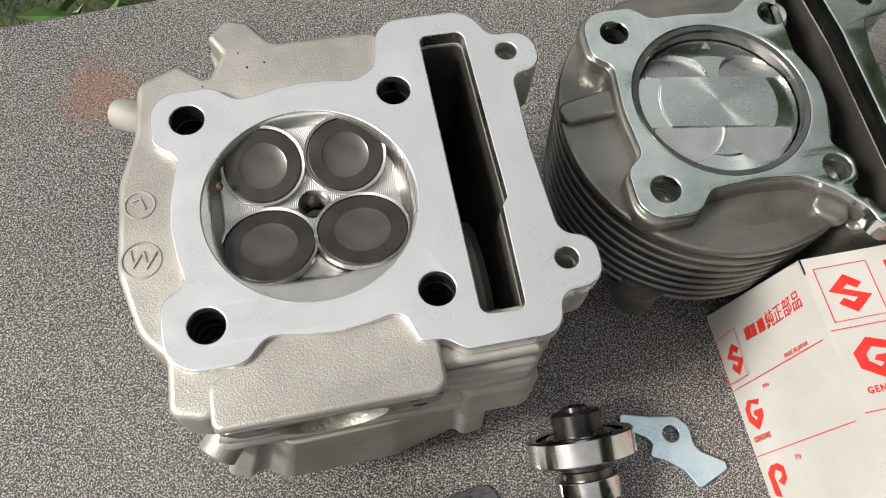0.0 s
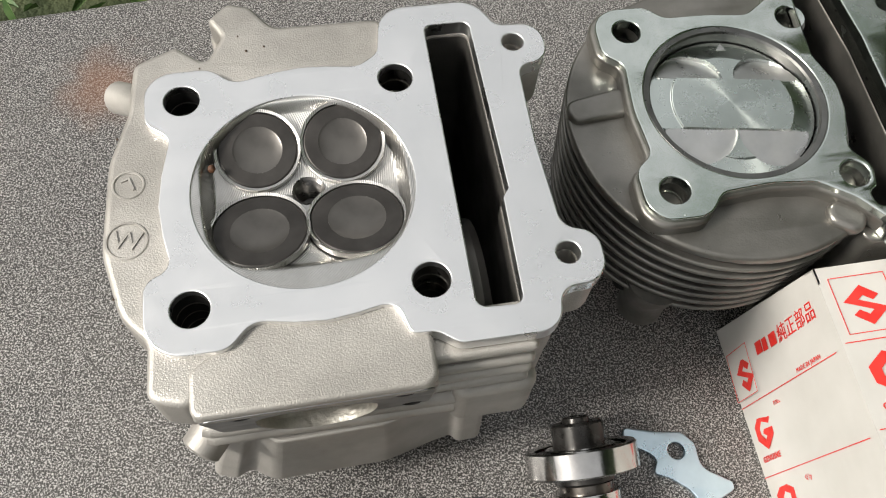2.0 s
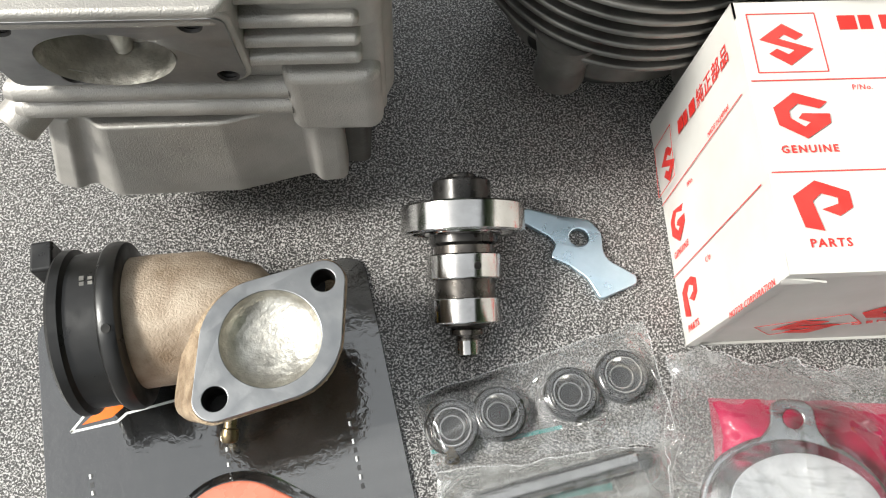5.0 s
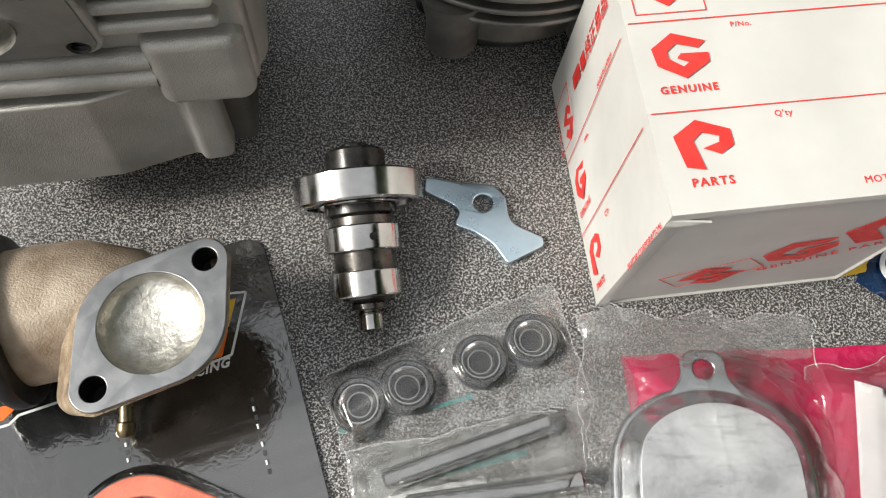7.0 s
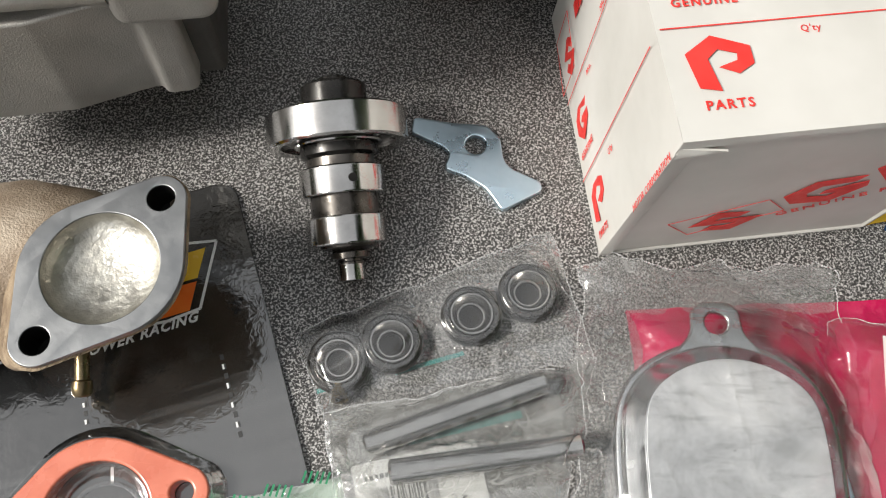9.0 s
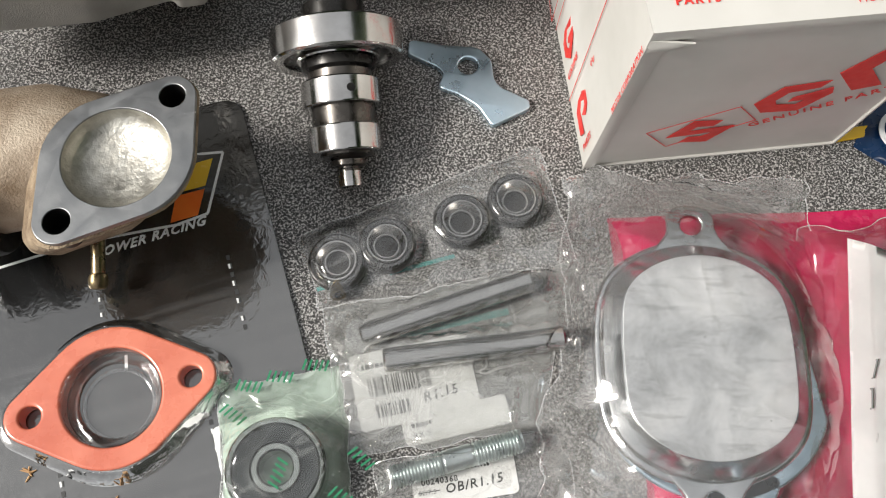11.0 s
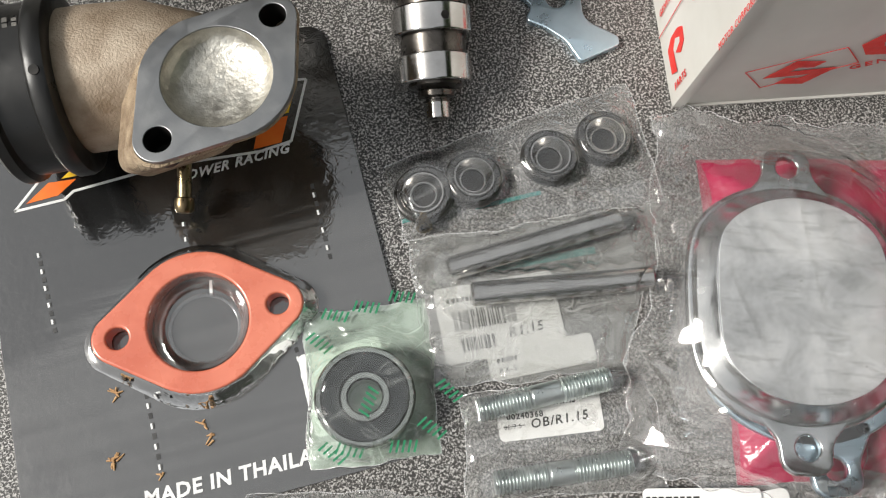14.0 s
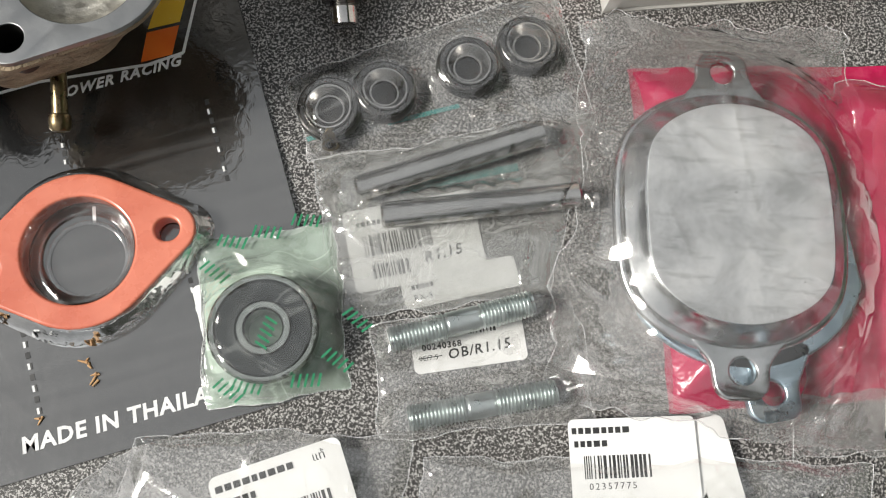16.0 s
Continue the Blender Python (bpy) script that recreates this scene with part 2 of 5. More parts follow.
def film(name, haze=0.03, tint=(1, 1, 1), big=55.0, bump=0.4, rough=0.07, gloss=0.03, crease=0.3, facet=0.0):
    """Clear thin plastic: see-through, glossy on its creases, a little milky."""
    m, n, l, p = base_mat(name)
    n.remove(p)
    out = n["Material Output"]
    co = n.new("ShaderNodeTexCoord").outputs["Object"]
    # long sharp folds in two directions over soft waves
    nor = bump_node(n, l, noise_node(n, l, co, big, 2.0, 0.5, 0.8), 0.6 * bump, 0.004)
    for k, (rot, far) in enumerate(((0.5, 2.2), (-0.9, 1.3))):
        mp = n.new("ShaderNodeMapping")
        mp.inputs["Rotation"].default_value, mp.inputs["Scale"].default_value = (0, 0, rot), (0.35, 1.0, 1.0)
        l.new(co, mp.inputs["Vector"])
        fold = ramp(n, l, noise_node(n, l, mp.outputs[0], big * far, 1.5, 0.45, 0.7), (0.36, g(0.0)), (0.5, g(1.0)), (0.64, g(0.0)))
        nor = bump_node(n, l, fold, facet * (1.0 - 0.35 * k), 0.0022, nor)
    clear, shiny, milk = n.new("ShaderNodeBsdfTransparent"), n.new("ShaderNodeBsdfGlossy"), n.new("ShaderNodeBsdfDiffuse")
    clear.inputs["Color"].default_value = (*[0.94 * c for c in tint], 1)
    milk.inputs["Color"].default_value = (*[0.8 * c for c in tint], 1)
    shiny.inputs["Roughness"].default_value = rough
    l.new(nor, shiny.inputs["Normal"])
    fr = n.new("ShaderNodeFresnel")
    fr.inputs["IOR"].default_value = 1.5
    l.new(nor, fr.inputs["Normal"])
    add = n.new("ShaderNodeMath")
    add.operation = "MULTIPLY_ADD"
    l.new(fr.outputs[0], add.inputs[0])
    add.inputs[1].default_value, add.inputs[2].default_value = 1.8, gloss
    add.use_clamp = True
    m1, m2 = n.new("ShaderNodeMixShader"), n.new("ShaderNodeMixShader")
    # an even veil, and thin creases, whitened also to stand in for highlights
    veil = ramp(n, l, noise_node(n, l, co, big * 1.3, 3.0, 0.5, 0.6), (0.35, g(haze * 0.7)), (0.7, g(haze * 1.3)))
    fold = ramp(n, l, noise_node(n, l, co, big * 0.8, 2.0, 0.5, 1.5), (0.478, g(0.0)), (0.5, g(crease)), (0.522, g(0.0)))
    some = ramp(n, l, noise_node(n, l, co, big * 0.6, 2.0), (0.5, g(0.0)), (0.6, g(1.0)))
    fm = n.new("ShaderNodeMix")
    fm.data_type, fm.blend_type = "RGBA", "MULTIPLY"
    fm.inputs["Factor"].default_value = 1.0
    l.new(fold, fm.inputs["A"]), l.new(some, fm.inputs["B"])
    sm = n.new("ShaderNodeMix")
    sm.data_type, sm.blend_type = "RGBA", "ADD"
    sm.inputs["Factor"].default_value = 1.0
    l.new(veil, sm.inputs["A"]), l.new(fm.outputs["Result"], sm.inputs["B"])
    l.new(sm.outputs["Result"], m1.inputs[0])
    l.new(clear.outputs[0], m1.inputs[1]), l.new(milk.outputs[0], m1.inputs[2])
    l.new(add.outputs[0], m2.inputs[0])
    l.new(m1.outputs[0], m2.inputs[1]), l.new(shiny.outputs[0], m2.inputs[2])
    l.new(m2.outputs[0], out.inputs["Surface"])
    return m


def card_mat():
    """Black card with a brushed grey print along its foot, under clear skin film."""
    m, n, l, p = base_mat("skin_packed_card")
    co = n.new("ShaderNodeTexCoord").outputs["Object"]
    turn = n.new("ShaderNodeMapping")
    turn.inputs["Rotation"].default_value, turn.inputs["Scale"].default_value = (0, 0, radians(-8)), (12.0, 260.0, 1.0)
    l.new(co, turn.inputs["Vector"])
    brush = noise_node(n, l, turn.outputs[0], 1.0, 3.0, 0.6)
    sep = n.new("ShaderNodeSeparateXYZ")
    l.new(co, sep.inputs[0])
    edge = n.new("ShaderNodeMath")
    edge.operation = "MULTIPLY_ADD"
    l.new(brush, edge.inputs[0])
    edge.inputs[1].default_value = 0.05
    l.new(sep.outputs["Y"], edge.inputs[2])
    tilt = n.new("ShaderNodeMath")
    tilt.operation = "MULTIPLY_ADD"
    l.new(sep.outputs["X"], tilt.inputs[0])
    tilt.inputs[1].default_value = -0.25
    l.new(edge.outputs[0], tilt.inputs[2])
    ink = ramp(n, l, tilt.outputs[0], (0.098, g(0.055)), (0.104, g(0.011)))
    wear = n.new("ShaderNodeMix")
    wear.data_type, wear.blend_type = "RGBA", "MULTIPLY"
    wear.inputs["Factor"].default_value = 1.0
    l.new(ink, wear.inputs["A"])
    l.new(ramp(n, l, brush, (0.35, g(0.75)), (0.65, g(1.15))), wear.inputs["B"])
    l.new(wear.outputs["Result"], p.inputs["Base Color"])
    # the film clings with small puckers
    p.inputs["Roughness"].default_value, p.inputs["Specular IOR Level"].default_value = 0.16, 0.6
    p.inputs["Coat Weight"].default_value, p.inputs["Coat Roughness"].default_value, p.inputs["Coat IOR"].default_value = 1.0, 0.03, 2.15
    pucker = bump_node(n, l, noise_node(n, l, co, 420.0, 3.0, 0.6, 0.8), 0.1, 0.0009, bump_node(n, l, noise_node(n, l, co, 60.0, 3.0, 0.5, 0.5), 0.12, 0.0025))
    l.new(pucker, p.inputs["Coat Normal"])
    l.new(pucker, p.inputs["Normal"])
    return m


def milled(name):
    """Bright alloy with the fine curved rows of a ball cutter."""
    m, n, l, p = base_mat(name)
    co = n.new("ShaderNodeTexCoord").outputs["Object"]
    w = n.new("ShaderNodeTexWave")
    w.wave_type, w.rings_direction = "RINGS", "Z"
    w.inputs["Scale"].default_value, w.inputs["Distortion"].default_value, w.inputs["Detail"].default_value = 560.0, 0.6, 1.0
    off = n.new("ShaderNodeVectorMath")
    off.inputs[1].default_value = (0.031, -0.012, 0)
    l.new(co, off.inputs[0]), l.new(off.outputs[0], w.inputs["Vector"])
    l.new(ramp(n, l, noise_node(n, l, co, 80.0, 4.0), (0.3, (0.46, 0.45, 0.43)), (0.7, (0.66, 0.65, 0.63))), p.inputs["Base Color"])
    p.inputs["Metallic"].default_value, p.inputs["Roughness"].default_value = 1.0, 0.33
    l.new(bump_node(n, l, w.outputs["Fac"], 0.28, 0.0003, bump_node(n, l, noise_node(n, l, co, 900.0), 0.2, 0.0002)), p.inputs["Normal"])
    return m


TABLE = table_mat()
CAST = surface("cast_aluminium", (0.34, 0.325, 0.3), (0.47, 0.45, 0.42), 0.6, 0.5, 45, 2300, 0.5, 0.0003, 0.08)
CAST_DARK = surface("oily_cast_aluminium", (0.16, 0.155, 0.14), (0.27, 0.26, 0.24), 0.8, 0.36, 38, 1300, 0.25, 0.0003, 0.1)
# casting colour darkened to stand in for shade inside the chain tunnel
TUNNEL_SHADE = surface("painted_tunnel_shade", (0.05, 0.048, 0.044), (0.1, 0.095, 0.088), 0.5, 0.5, 38, 1300, 0.3, 0.0003, 0.1)
FINS = surface("grey_fin_metal", (0.13, 0.125, 0.115), (0.24, 0.23, 0.21), 0.7, 0.4, 50, 900, 0.15, 0.0002)
MACHINED = surface("machined_aluminium", (0.86, 0.865, 0.865), (0.94, 0.94, 0.94), 1.0, 0.3, 28, 420, 0.06, 0.0001, 0.07)
# greenish base puts the reflection of trees into the deck's colour
DECK = surface("oily_machined_deck", (0.53, 0.6, 0.55), (0.8, 0.84, 0.81), 1.0, 0.2, 32, 300, 0.08, 0.0001, 0.1)
CHAMBER = milled("milled_chamber")
VALVE = surface("dark_valve_steel", (0.028, 0.026, 0.024), (0.055, 0.051, 0.048), 0.55, 0.46, 90, 1500, 0.1, 0.0001, 0.06)
DISH = surface("grey_valve_dish", (0.085, 0.08, 0.075), (0.135, 0.128, 0.12), 0.7, 0.34, 70, 1500, 0.1, 0.0001, 0.06)
# near-black base stands in for the shade deep inside holes and gaps
HOLE_SHADE = surface("dark_hole_shade", (0.01, 0.01, 0.01), (0.03, 0.028, 0.026), 0.6, 0.45, 80, 800, 0.1)
THREAD = surface("cut_thread", (0.12, 0.115, 0.11), (0.24, 0.23, 0.22), 1.0, 0.34, 150, 800, 0.1)
# green tint in the crown colour stands in for mirrored trees
TURNED = turned("turned_piston_crown", (0.66, 0.72, 0.69), 0.28, 0.92)
POCKET = surface("milled_pocket", (0.5, 0.51, 0.5), (0.66, 0.66, 0.65), 1.0, 0.36, 60, 900, 0.1, 0.0001)
LINER = surface("bore_liner", (0.14, 0.14, 0.135), (0.24, 0.24, 0.23), 1.0, 0.34, 60, 900, 0.1)
STEEL = surface("ground_steel", (0.42, 0.41, 0.4), (0.57, 0.56, 0.55), 1.0, 0.16, 70, 600, 0.05, 0.0001, 0.05)
BLACKSTEEL = surface("black_oxide_steel", (0.014, 0.0135, 0.013), (0.035, 0.033, 0.031), 0.6, 0.3, 90, 900, 0.1)
SHAFT = surface("phosphated_shaft", (0.06, 0.053, 0.047), (0.13, 0.12, 0.11), 0.9, 0.3, 90, 900, 0.1)
ZINC = surface("zinc_plated_steel", (0.5, 0.64, 0.73), (0.68, 0.82, 0.91), 1.0, 0.3, 50, 1100, 0.12, 0.0002, 0.08)
def spotted():
    """Dull zinc sheet with a cloudy bloom, dark pits and fine scratches."""
    m, n, l, p = base_mat("zinc_cover_sheet")
    co = n.new("ShaderNodeTexCoord").outputs["Object"]
    cloud = noise_node(n, l, co, 70.0, 7.0, 0.68, 0.4)
    base = ramp(n, l, cloud, (0.34, (0.5, 0.505, 0.51)), (0.5, (0.68, 0.685, 0.69)), (0.64, (0.84, 0.84, 0.84)))
    pits = ramp(n, l, noise_node(n, l, co, 620.0, 2.0, 0.5), (0.2, g(0.5)), (0.27, g(1.0)))
    long = n.new("ShaderNodeMapping")
    long.inputs["Scale"].default_value, long.inputs["Rotation"].default_value = (1.0, 5.0, 1.0), (0, 0, 0.9)
    l.new(co, long.inputs["Vector"])
    scratch = ramp(n, l, noise_node(n, l, long.outputs[0], 90.0, 3.0), (0.32, g(0.8)), (0.45, g(1.0)))
    last = base
    for more in (pits, scratch):
        mx = n.new("ShaderNodeMix")
        mx.data_type, mx.blend_type = "RGBA", "MULTIPLY"
        mx.inputs["Factor"].default_value = 1.0
        l.new(last, mx.inputs["A"]), l.new(more, mx.inputs["B"])
        last = mx.outputs["Result"]
    l.new(last, p.inputs["Base Color"])
    p.inputs["Metallic"].default_value = 0.8
    l.new(ramp(n, l, noise_node(n, l, co, 45.0, 6.0, 0.65), (0.3, g(0.3)), (0.7, g(0.55))), p.inputs["Roughness"])
    l.new(bump_node(n, l, noise_node(n, l, long.outputs[0], 160.0, 4.0), 0.12, 0.0002, bump_node(n, l, cloud, 0.12, 0.0004)), p.inputs["Normal"])
    return m


SHEET = spotted()
STUD = surface("greenish_zinc_stud", (0.5, 0.55, 0.54), (0.7, 0.75, 0.74), 1.0, 0.34, 90, 900, 0.1)
ROD = surface("ground_rod_steel", (0.46, 0.45, 0.435), (0.6, 0.585, 0.565), 1.0, 0.2, 60, 400, 0.03, 0.0001, 0.04)
RETAINER = surface("grey_retainer_steel", (0.09, 0.086, 0.082), (0.17, 0.166, 0.162), 1.0, 0.24, 120, 900, 0.1)
COVER = surface("zinc_cover", (0.5, 0.51, 0.51), (0.66, 0.665, 0.665), 1.0, 0.2, 55, 700, 0.1, 0.0002, 0.1)
BARE = surface("dusty_cast_manifold", (0.19, 0.135, 0.088), (0.4, 0.33, 0.255), 0.2, 0.6, 75, 1500, 0.6, 0.0005)
SAND = surface("rough_sand_crust", (0.15, 0.1, 0.06), (0.36, 0.28, 0.19), 0.05, 0.8, 140, 800, 1.0, 0.001)
FLANGE = surface("faced_flange", (0.25, 0.255, 0.26), (0.32, 0.325, 0.33), 1.0, 0.42, 60, 900, 0.15, 0.0002)
POLISH = surface("scratched_bore", (0.42, 0.4, 0.36), (0.7, 0.68, 0.62), 1.0, 0.48, 170, 700, 0.8, 0.0003)
RUBBER = surface("black_rubber", (0.004, 0.004, 0.004), (0.012, 0.0115, 0.011), 0.0, 0.36, 60, 700, 0.12, 0.0002, 0.12)
BRASS = surface("dull_brass", (0.16, 0.12, 0.07), (0.3, 0.24, 0.14), 1.0, 0.32, 180, 900, 0.1)
ORANGE = surface("orange_phenolic_spacer", (0.5, 0.12, 0.07), (0.62, 0.185, 0.115), 0.0, 0.28, 60, 500, 0.12, 0.0002, 0.1, 0.6)
CARDBOARD = surface("white_card", (0.5, 0.487, 0.455), (0.57, 0.556, 0.525), 0.0, 0.5, 30, 700, 0.06, 0.0002, 0.1)
KRAFT = surface("grey_board_edge", (0.36, 0.33, 0.28), (0.5, 0.47, 0.42), 0.0, 0.75, 90, 700, 0.2)
RED = surface("red_print", (0.6, 0.025, 0.02), (0.72, 0.045, 0.035), 0.0, 0.45, 120, 700, 0.05)
ORANGE_INK = surface("orange_print", (0.72, 0.12, 0.02), (0.8, 0.19, 0.03), 0.0, 0.2, 60, 700, 0.05)
YELLOW_INK = surface("yellow_print", (0.72, 0.42, 0.02), (0.8, 0.52, 0.05), 0.0, 0.2, 60, 700, 0.05)
WHITE_INK = surface("white_print", (0.62, 0.62, 0.62), (0.74, 0.74, 0.74), 0.0, 0.3, 90, 700, 0.05)
BLACK_INK = surface("black_print", (0.02, 0.02, 0.02), (0.05, 0.05, 0.05), 0.0, 0.4, 90, 700, 0.05)
GREEN_INK = surface("green_print", (0.01, 0.16, 0.07), (0.03, 0.28, 0.13), 0.0, 0.35, 120, 700, 0.05)
PAPER = surface("white_label", (0.72, 0.72, 0.71), (0.82, 0.82, 0.81), 0.0, 0.4, 50, 700, 0.05)
MAGENTA = surface("magenta_pouch", (0.32, 0.006, 0.045), (0.45, 0.014, 0.08), 0.0, 0.22, 40, 260, 0.5, 0.001, 0.08, 0.3)
TEAL = surface("teal_print", (0.01, 0.2, 0.19), (0.02, 0.32, 0.3), 0.0, 0.35, 120, 700, 0.05)
BLUE = surface("blue_print", (0.006, 0.025, 0.08), (0.015, 0.055, 0.15), 0.0, 0.25, 60, 700, 0.05)
SEAL = surface("black_bearing_seal", (0.008, 0.009, 0.011), (0.02, 0.022, 0.026), 0.0, 0.42, 120, 900, 0.1)
STRAW = surface("dry_straw", (0.32, 0.17, 0.07), (0.5, 0.3, 0.14), 0.0, 0.7, 300, 1500, 0.3)
RUST = surface("rusty_crumb", (0.06, 0.025, 0.012), (0.13, 0.055, 0.025), 0.0, 0.7, 300, 1500, 0.3)
DIRT = surface("dark_crumb", (0.03, 0.022, 0.015), (0.1, 0.06, 0.04), 0.0, 0.8, 300, 1500, 0.3)
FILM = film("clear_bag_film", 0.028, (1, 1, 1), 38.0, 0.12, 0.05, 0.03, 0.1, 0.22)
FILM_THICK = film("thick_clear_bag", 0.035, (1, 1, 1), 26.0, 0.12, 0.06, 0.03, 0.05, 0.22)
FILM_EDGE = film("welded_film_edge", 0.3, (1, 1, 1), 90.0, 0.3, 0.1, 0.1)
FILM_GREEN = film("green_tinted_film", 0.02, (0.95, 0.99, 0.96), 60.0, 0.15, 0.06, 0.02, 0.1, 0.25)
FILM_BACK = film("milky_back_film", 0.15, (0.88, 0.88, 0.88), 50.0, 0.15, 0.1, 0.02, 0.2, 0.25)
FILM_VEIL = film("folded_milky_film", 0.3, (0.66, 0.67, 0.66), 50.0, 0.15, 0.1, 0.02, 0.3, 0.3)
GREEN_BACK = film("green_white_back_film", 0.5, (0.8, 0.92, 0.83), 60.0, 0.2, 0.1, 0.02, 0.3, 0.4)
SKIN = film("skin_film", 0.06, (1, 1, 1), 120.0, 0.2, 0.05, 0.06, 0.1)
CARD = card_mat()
LEAF = surface("green_leaf", (0.05, 0.11, 0.03), (0.12, 0.2, 0.06), 0.0, 0.5, 40, 300, 0.2, 0.001)
HEDGE = surface("dark_hedge", (0.012, 0.03, 0.008), (0.05, 0.09, 0.025), 0.0, 0.7, 3, 25, 0.8, 0.05)
GRASS = surface("grass_ground", (0.02, 0.035, 0.012), (0.07, 0.085, 0.035), 0.0, 0.85, 6, 60, 0.6, 0.02)

# ---- setting ----
def build_setting():
    # table: its far edge runs at 22 degrees
    slab = prism([box_outline(-700, -900, 900, 0, 12)], -24, 0, 2.5, 3)
    slab.transform(mm(-134.5, 264.3, 0, 0, 0, 22))
    t = part("tabletop", slab, TABLE)
    tagged(t, "grey speckled laminate table top with a faint rust stain", "table", kind="structure")
    for lx, ly in ((-650, -60), (850, -60), (-650, -850), (850, -850)):
        leg = prism([box_outline(lx - 22, ly - 22, lx + 22, ly + 22, 4)], -740, -24, 1.5)
        leg.transform(mm(-134.5, 264.3, 0, 0, 0, 22))
        part("table_leg", leg, FINS, t)
    gr = sheet(40, 40, lambda u, v: ((u - 0.5) * 160000, (v - 0.5) * 160000, -740 + 12 * nz(u * 900, v * 900, 0, 9)))
    tagged(part("ground", gr, GRASS), "rough grassy ground below the table", "ground", kind="structure")
    # unseen ring hedge added to block sky light, its far trees tall, leaning in
    def row(u, v):
        a = u * math.tau
        ca, sa = math.cos(a), math.sin(a)
        far = smooth(0.1, 0.75, math.cos(a + radians(4)))
        r = 6200 + 500 * noise.noise(Vector((ca * 4, sa * 4, v * 3))) + 200 * noise.noise(Vector((ca * 25, sa * 25, v * 16))) + 330 * far * noise.noise(Vector((ca * 13, sa * 13, v * 11)))
        top = 2700 - 1900 * smooth(0.45, 0.85, -sa) + 500 * noise.noise(Vector((ca * 5, sa * 5, 9))) + far * (4200 + 900 * noise.noise(Vector((ca * 9, sa * 9, 4))))
        lean = 3600 * max(v - 0.75, 0) * (1 - far) - 2400 * far * v * v
        return Vector(((r + lean) * ca, (r + lean) * sa, -760 + min(v / 0.75, 1) * top + 60 * noise.noise(Vector((ca * 40, sa * 40, v)))))
    tagged(part("sky_blocking_hedge", sheet(260, 24, row), HEDGE, None, "", None, 60), "unseen dark green hedge and trees added round the table to block sky light", "hedge", kind="structure")
    # low leafy plants beyond the far edge
    rnd = random.Random(4)
    bm = bmesh.new()
    for k in range(900):
        x, y = rnd.uniform(-900, 500), rnd.uniform(330, 900)
        z = -740 + rnd.uniform(20, 420) * (0.6 + 0.4 * rnd.random())
        ln, w = rnd.uniform(30, 80), rnd.uniform(8, 22)
        q = Euler((rnd.uniform(-0.9, 0.9), rnd.uniform(-0.9, 0.9), rnd.uniform(0, 6.28))).to_matrix()
        pts = [q @ Vector(p) + Vector((x, y, z)) for p in ((0, 0, 0), (w / 2, ln * 0.35, 4), (w / 3, ln * 0.7, 2), (0, ln, -8), (-w / 3, ln * 0.7, 2), (-w / 2, ln * 0.35, 4))]
        vs = [bm.verts.new(p) for p in pts]
        mid = bm.verts.new(q @ Vector((0, ln * 0.5, -3)) + Vector((x, y, z)))
        for i in range(6):
            bm.faces.new((vs[i], vs[(i + 1) % 6], mid))
    tagged(part("plants", bm, LEAF), "green leafy weeds growing beyond the table edge", "plants", kind="stuff")


def build_tree():
    """A leafy tree standing off the table, seen mirrored in the bright metal."""
    t = thing("tree", "leafy green garden tree standing beyond the table", "tree", pose(2.3, 2.1, -0.74))
    rnd = random.Random(12)
    part("trunk", tube([(0, 0, 0), (30, 20, 900), (-20, 60, 1900), (40, 30, 3000)], 90, 12, [120, 95, 75, 40]), DIRT, t, "brown tapered trunk")
    tips = []
    for k in range(9):
        a, up = k * 0.75, 1500 + 210 * k
        end = Vector((1150 * math.cos(a), 1150 * math.sin(a), up + 900))
        part("limb", tube([(0, 30, up), (500 * math.cos(a), 500 * math.sin(a), up + 350), end], 30, 8, [45, 30, 12]), DIRT, t)
        tips.append(end)
    verts, faces = [], []
    for k in range(1400):
        c = tips[k % 9] * rnd.uniform(0.45, 1.1) + Vector((0, 0, rnd.uniform(500, 1100)))
        c += Vector((rnd.gauss(0, 330), rnd.gauss(0, 330), rnd.gauss(0, 300)))
        q = Euler((rnd.uniform(-1, 1), rnd.uniform(-1, 1), rnd.uniform(0, 6.28))).to_matrix()
        ln, w, b = rnd.uniform(90, 170), rnd.uniform(40, 75), len(verts)
        verts += [tuple((c + q @ Vector(p)) * MM) for p in ((0, 0, 0), (w / 2, ln * 0.45, 9), (0, ln, 0), (-w / 2, ln * 0.45, 9))]
        faces.append((b, b + 1, b + 2, b + 3))
    me = bpy.data.meshes.new("crown")
    me.from_pydata(verts, [], faces)
    me.materials.append(LEAF)
    ob = new("crown", me)
    ob.parent = t
    tagged(ob, "loose green crown of many leaves", kind="stuff")


# ---- cylinder head ----
FACE = [(-38.6, 40.2, 9.5), (-21, 40.2, 7), (-15, 34.6, 6), (3, 38.2, 40), (19, 36, 6), (25, 40, 5), (27.5, 55.5, 8), (55, 55.5, 9),
        (60, 45.5, 4), (72.6, 45, 7), (72.6, 32, 6), (63.5, 30.5, 4), (62.8, 5, 50), (64, -21, 5), (72.8, -23.5, 6), (72.6, -37, 7),
        (60, -37.5, 5), (58, -48.2, 7), (33, -48, 5), (28, -44.2, 5), (21.8, -43.8, 2), (19.3, -35, 4), (2.7, -38.4, 40), (-14.5, -35.2, 6),
        (-20.5, -41.6, 6), (-39.8, -41.6, 9.8), (-39.8, -21.5, 6), (-32.8, -19.2, 4), (-36.6, -1.2, 60), (-32.2, 19, 4), (-38.6, 24, 5)]
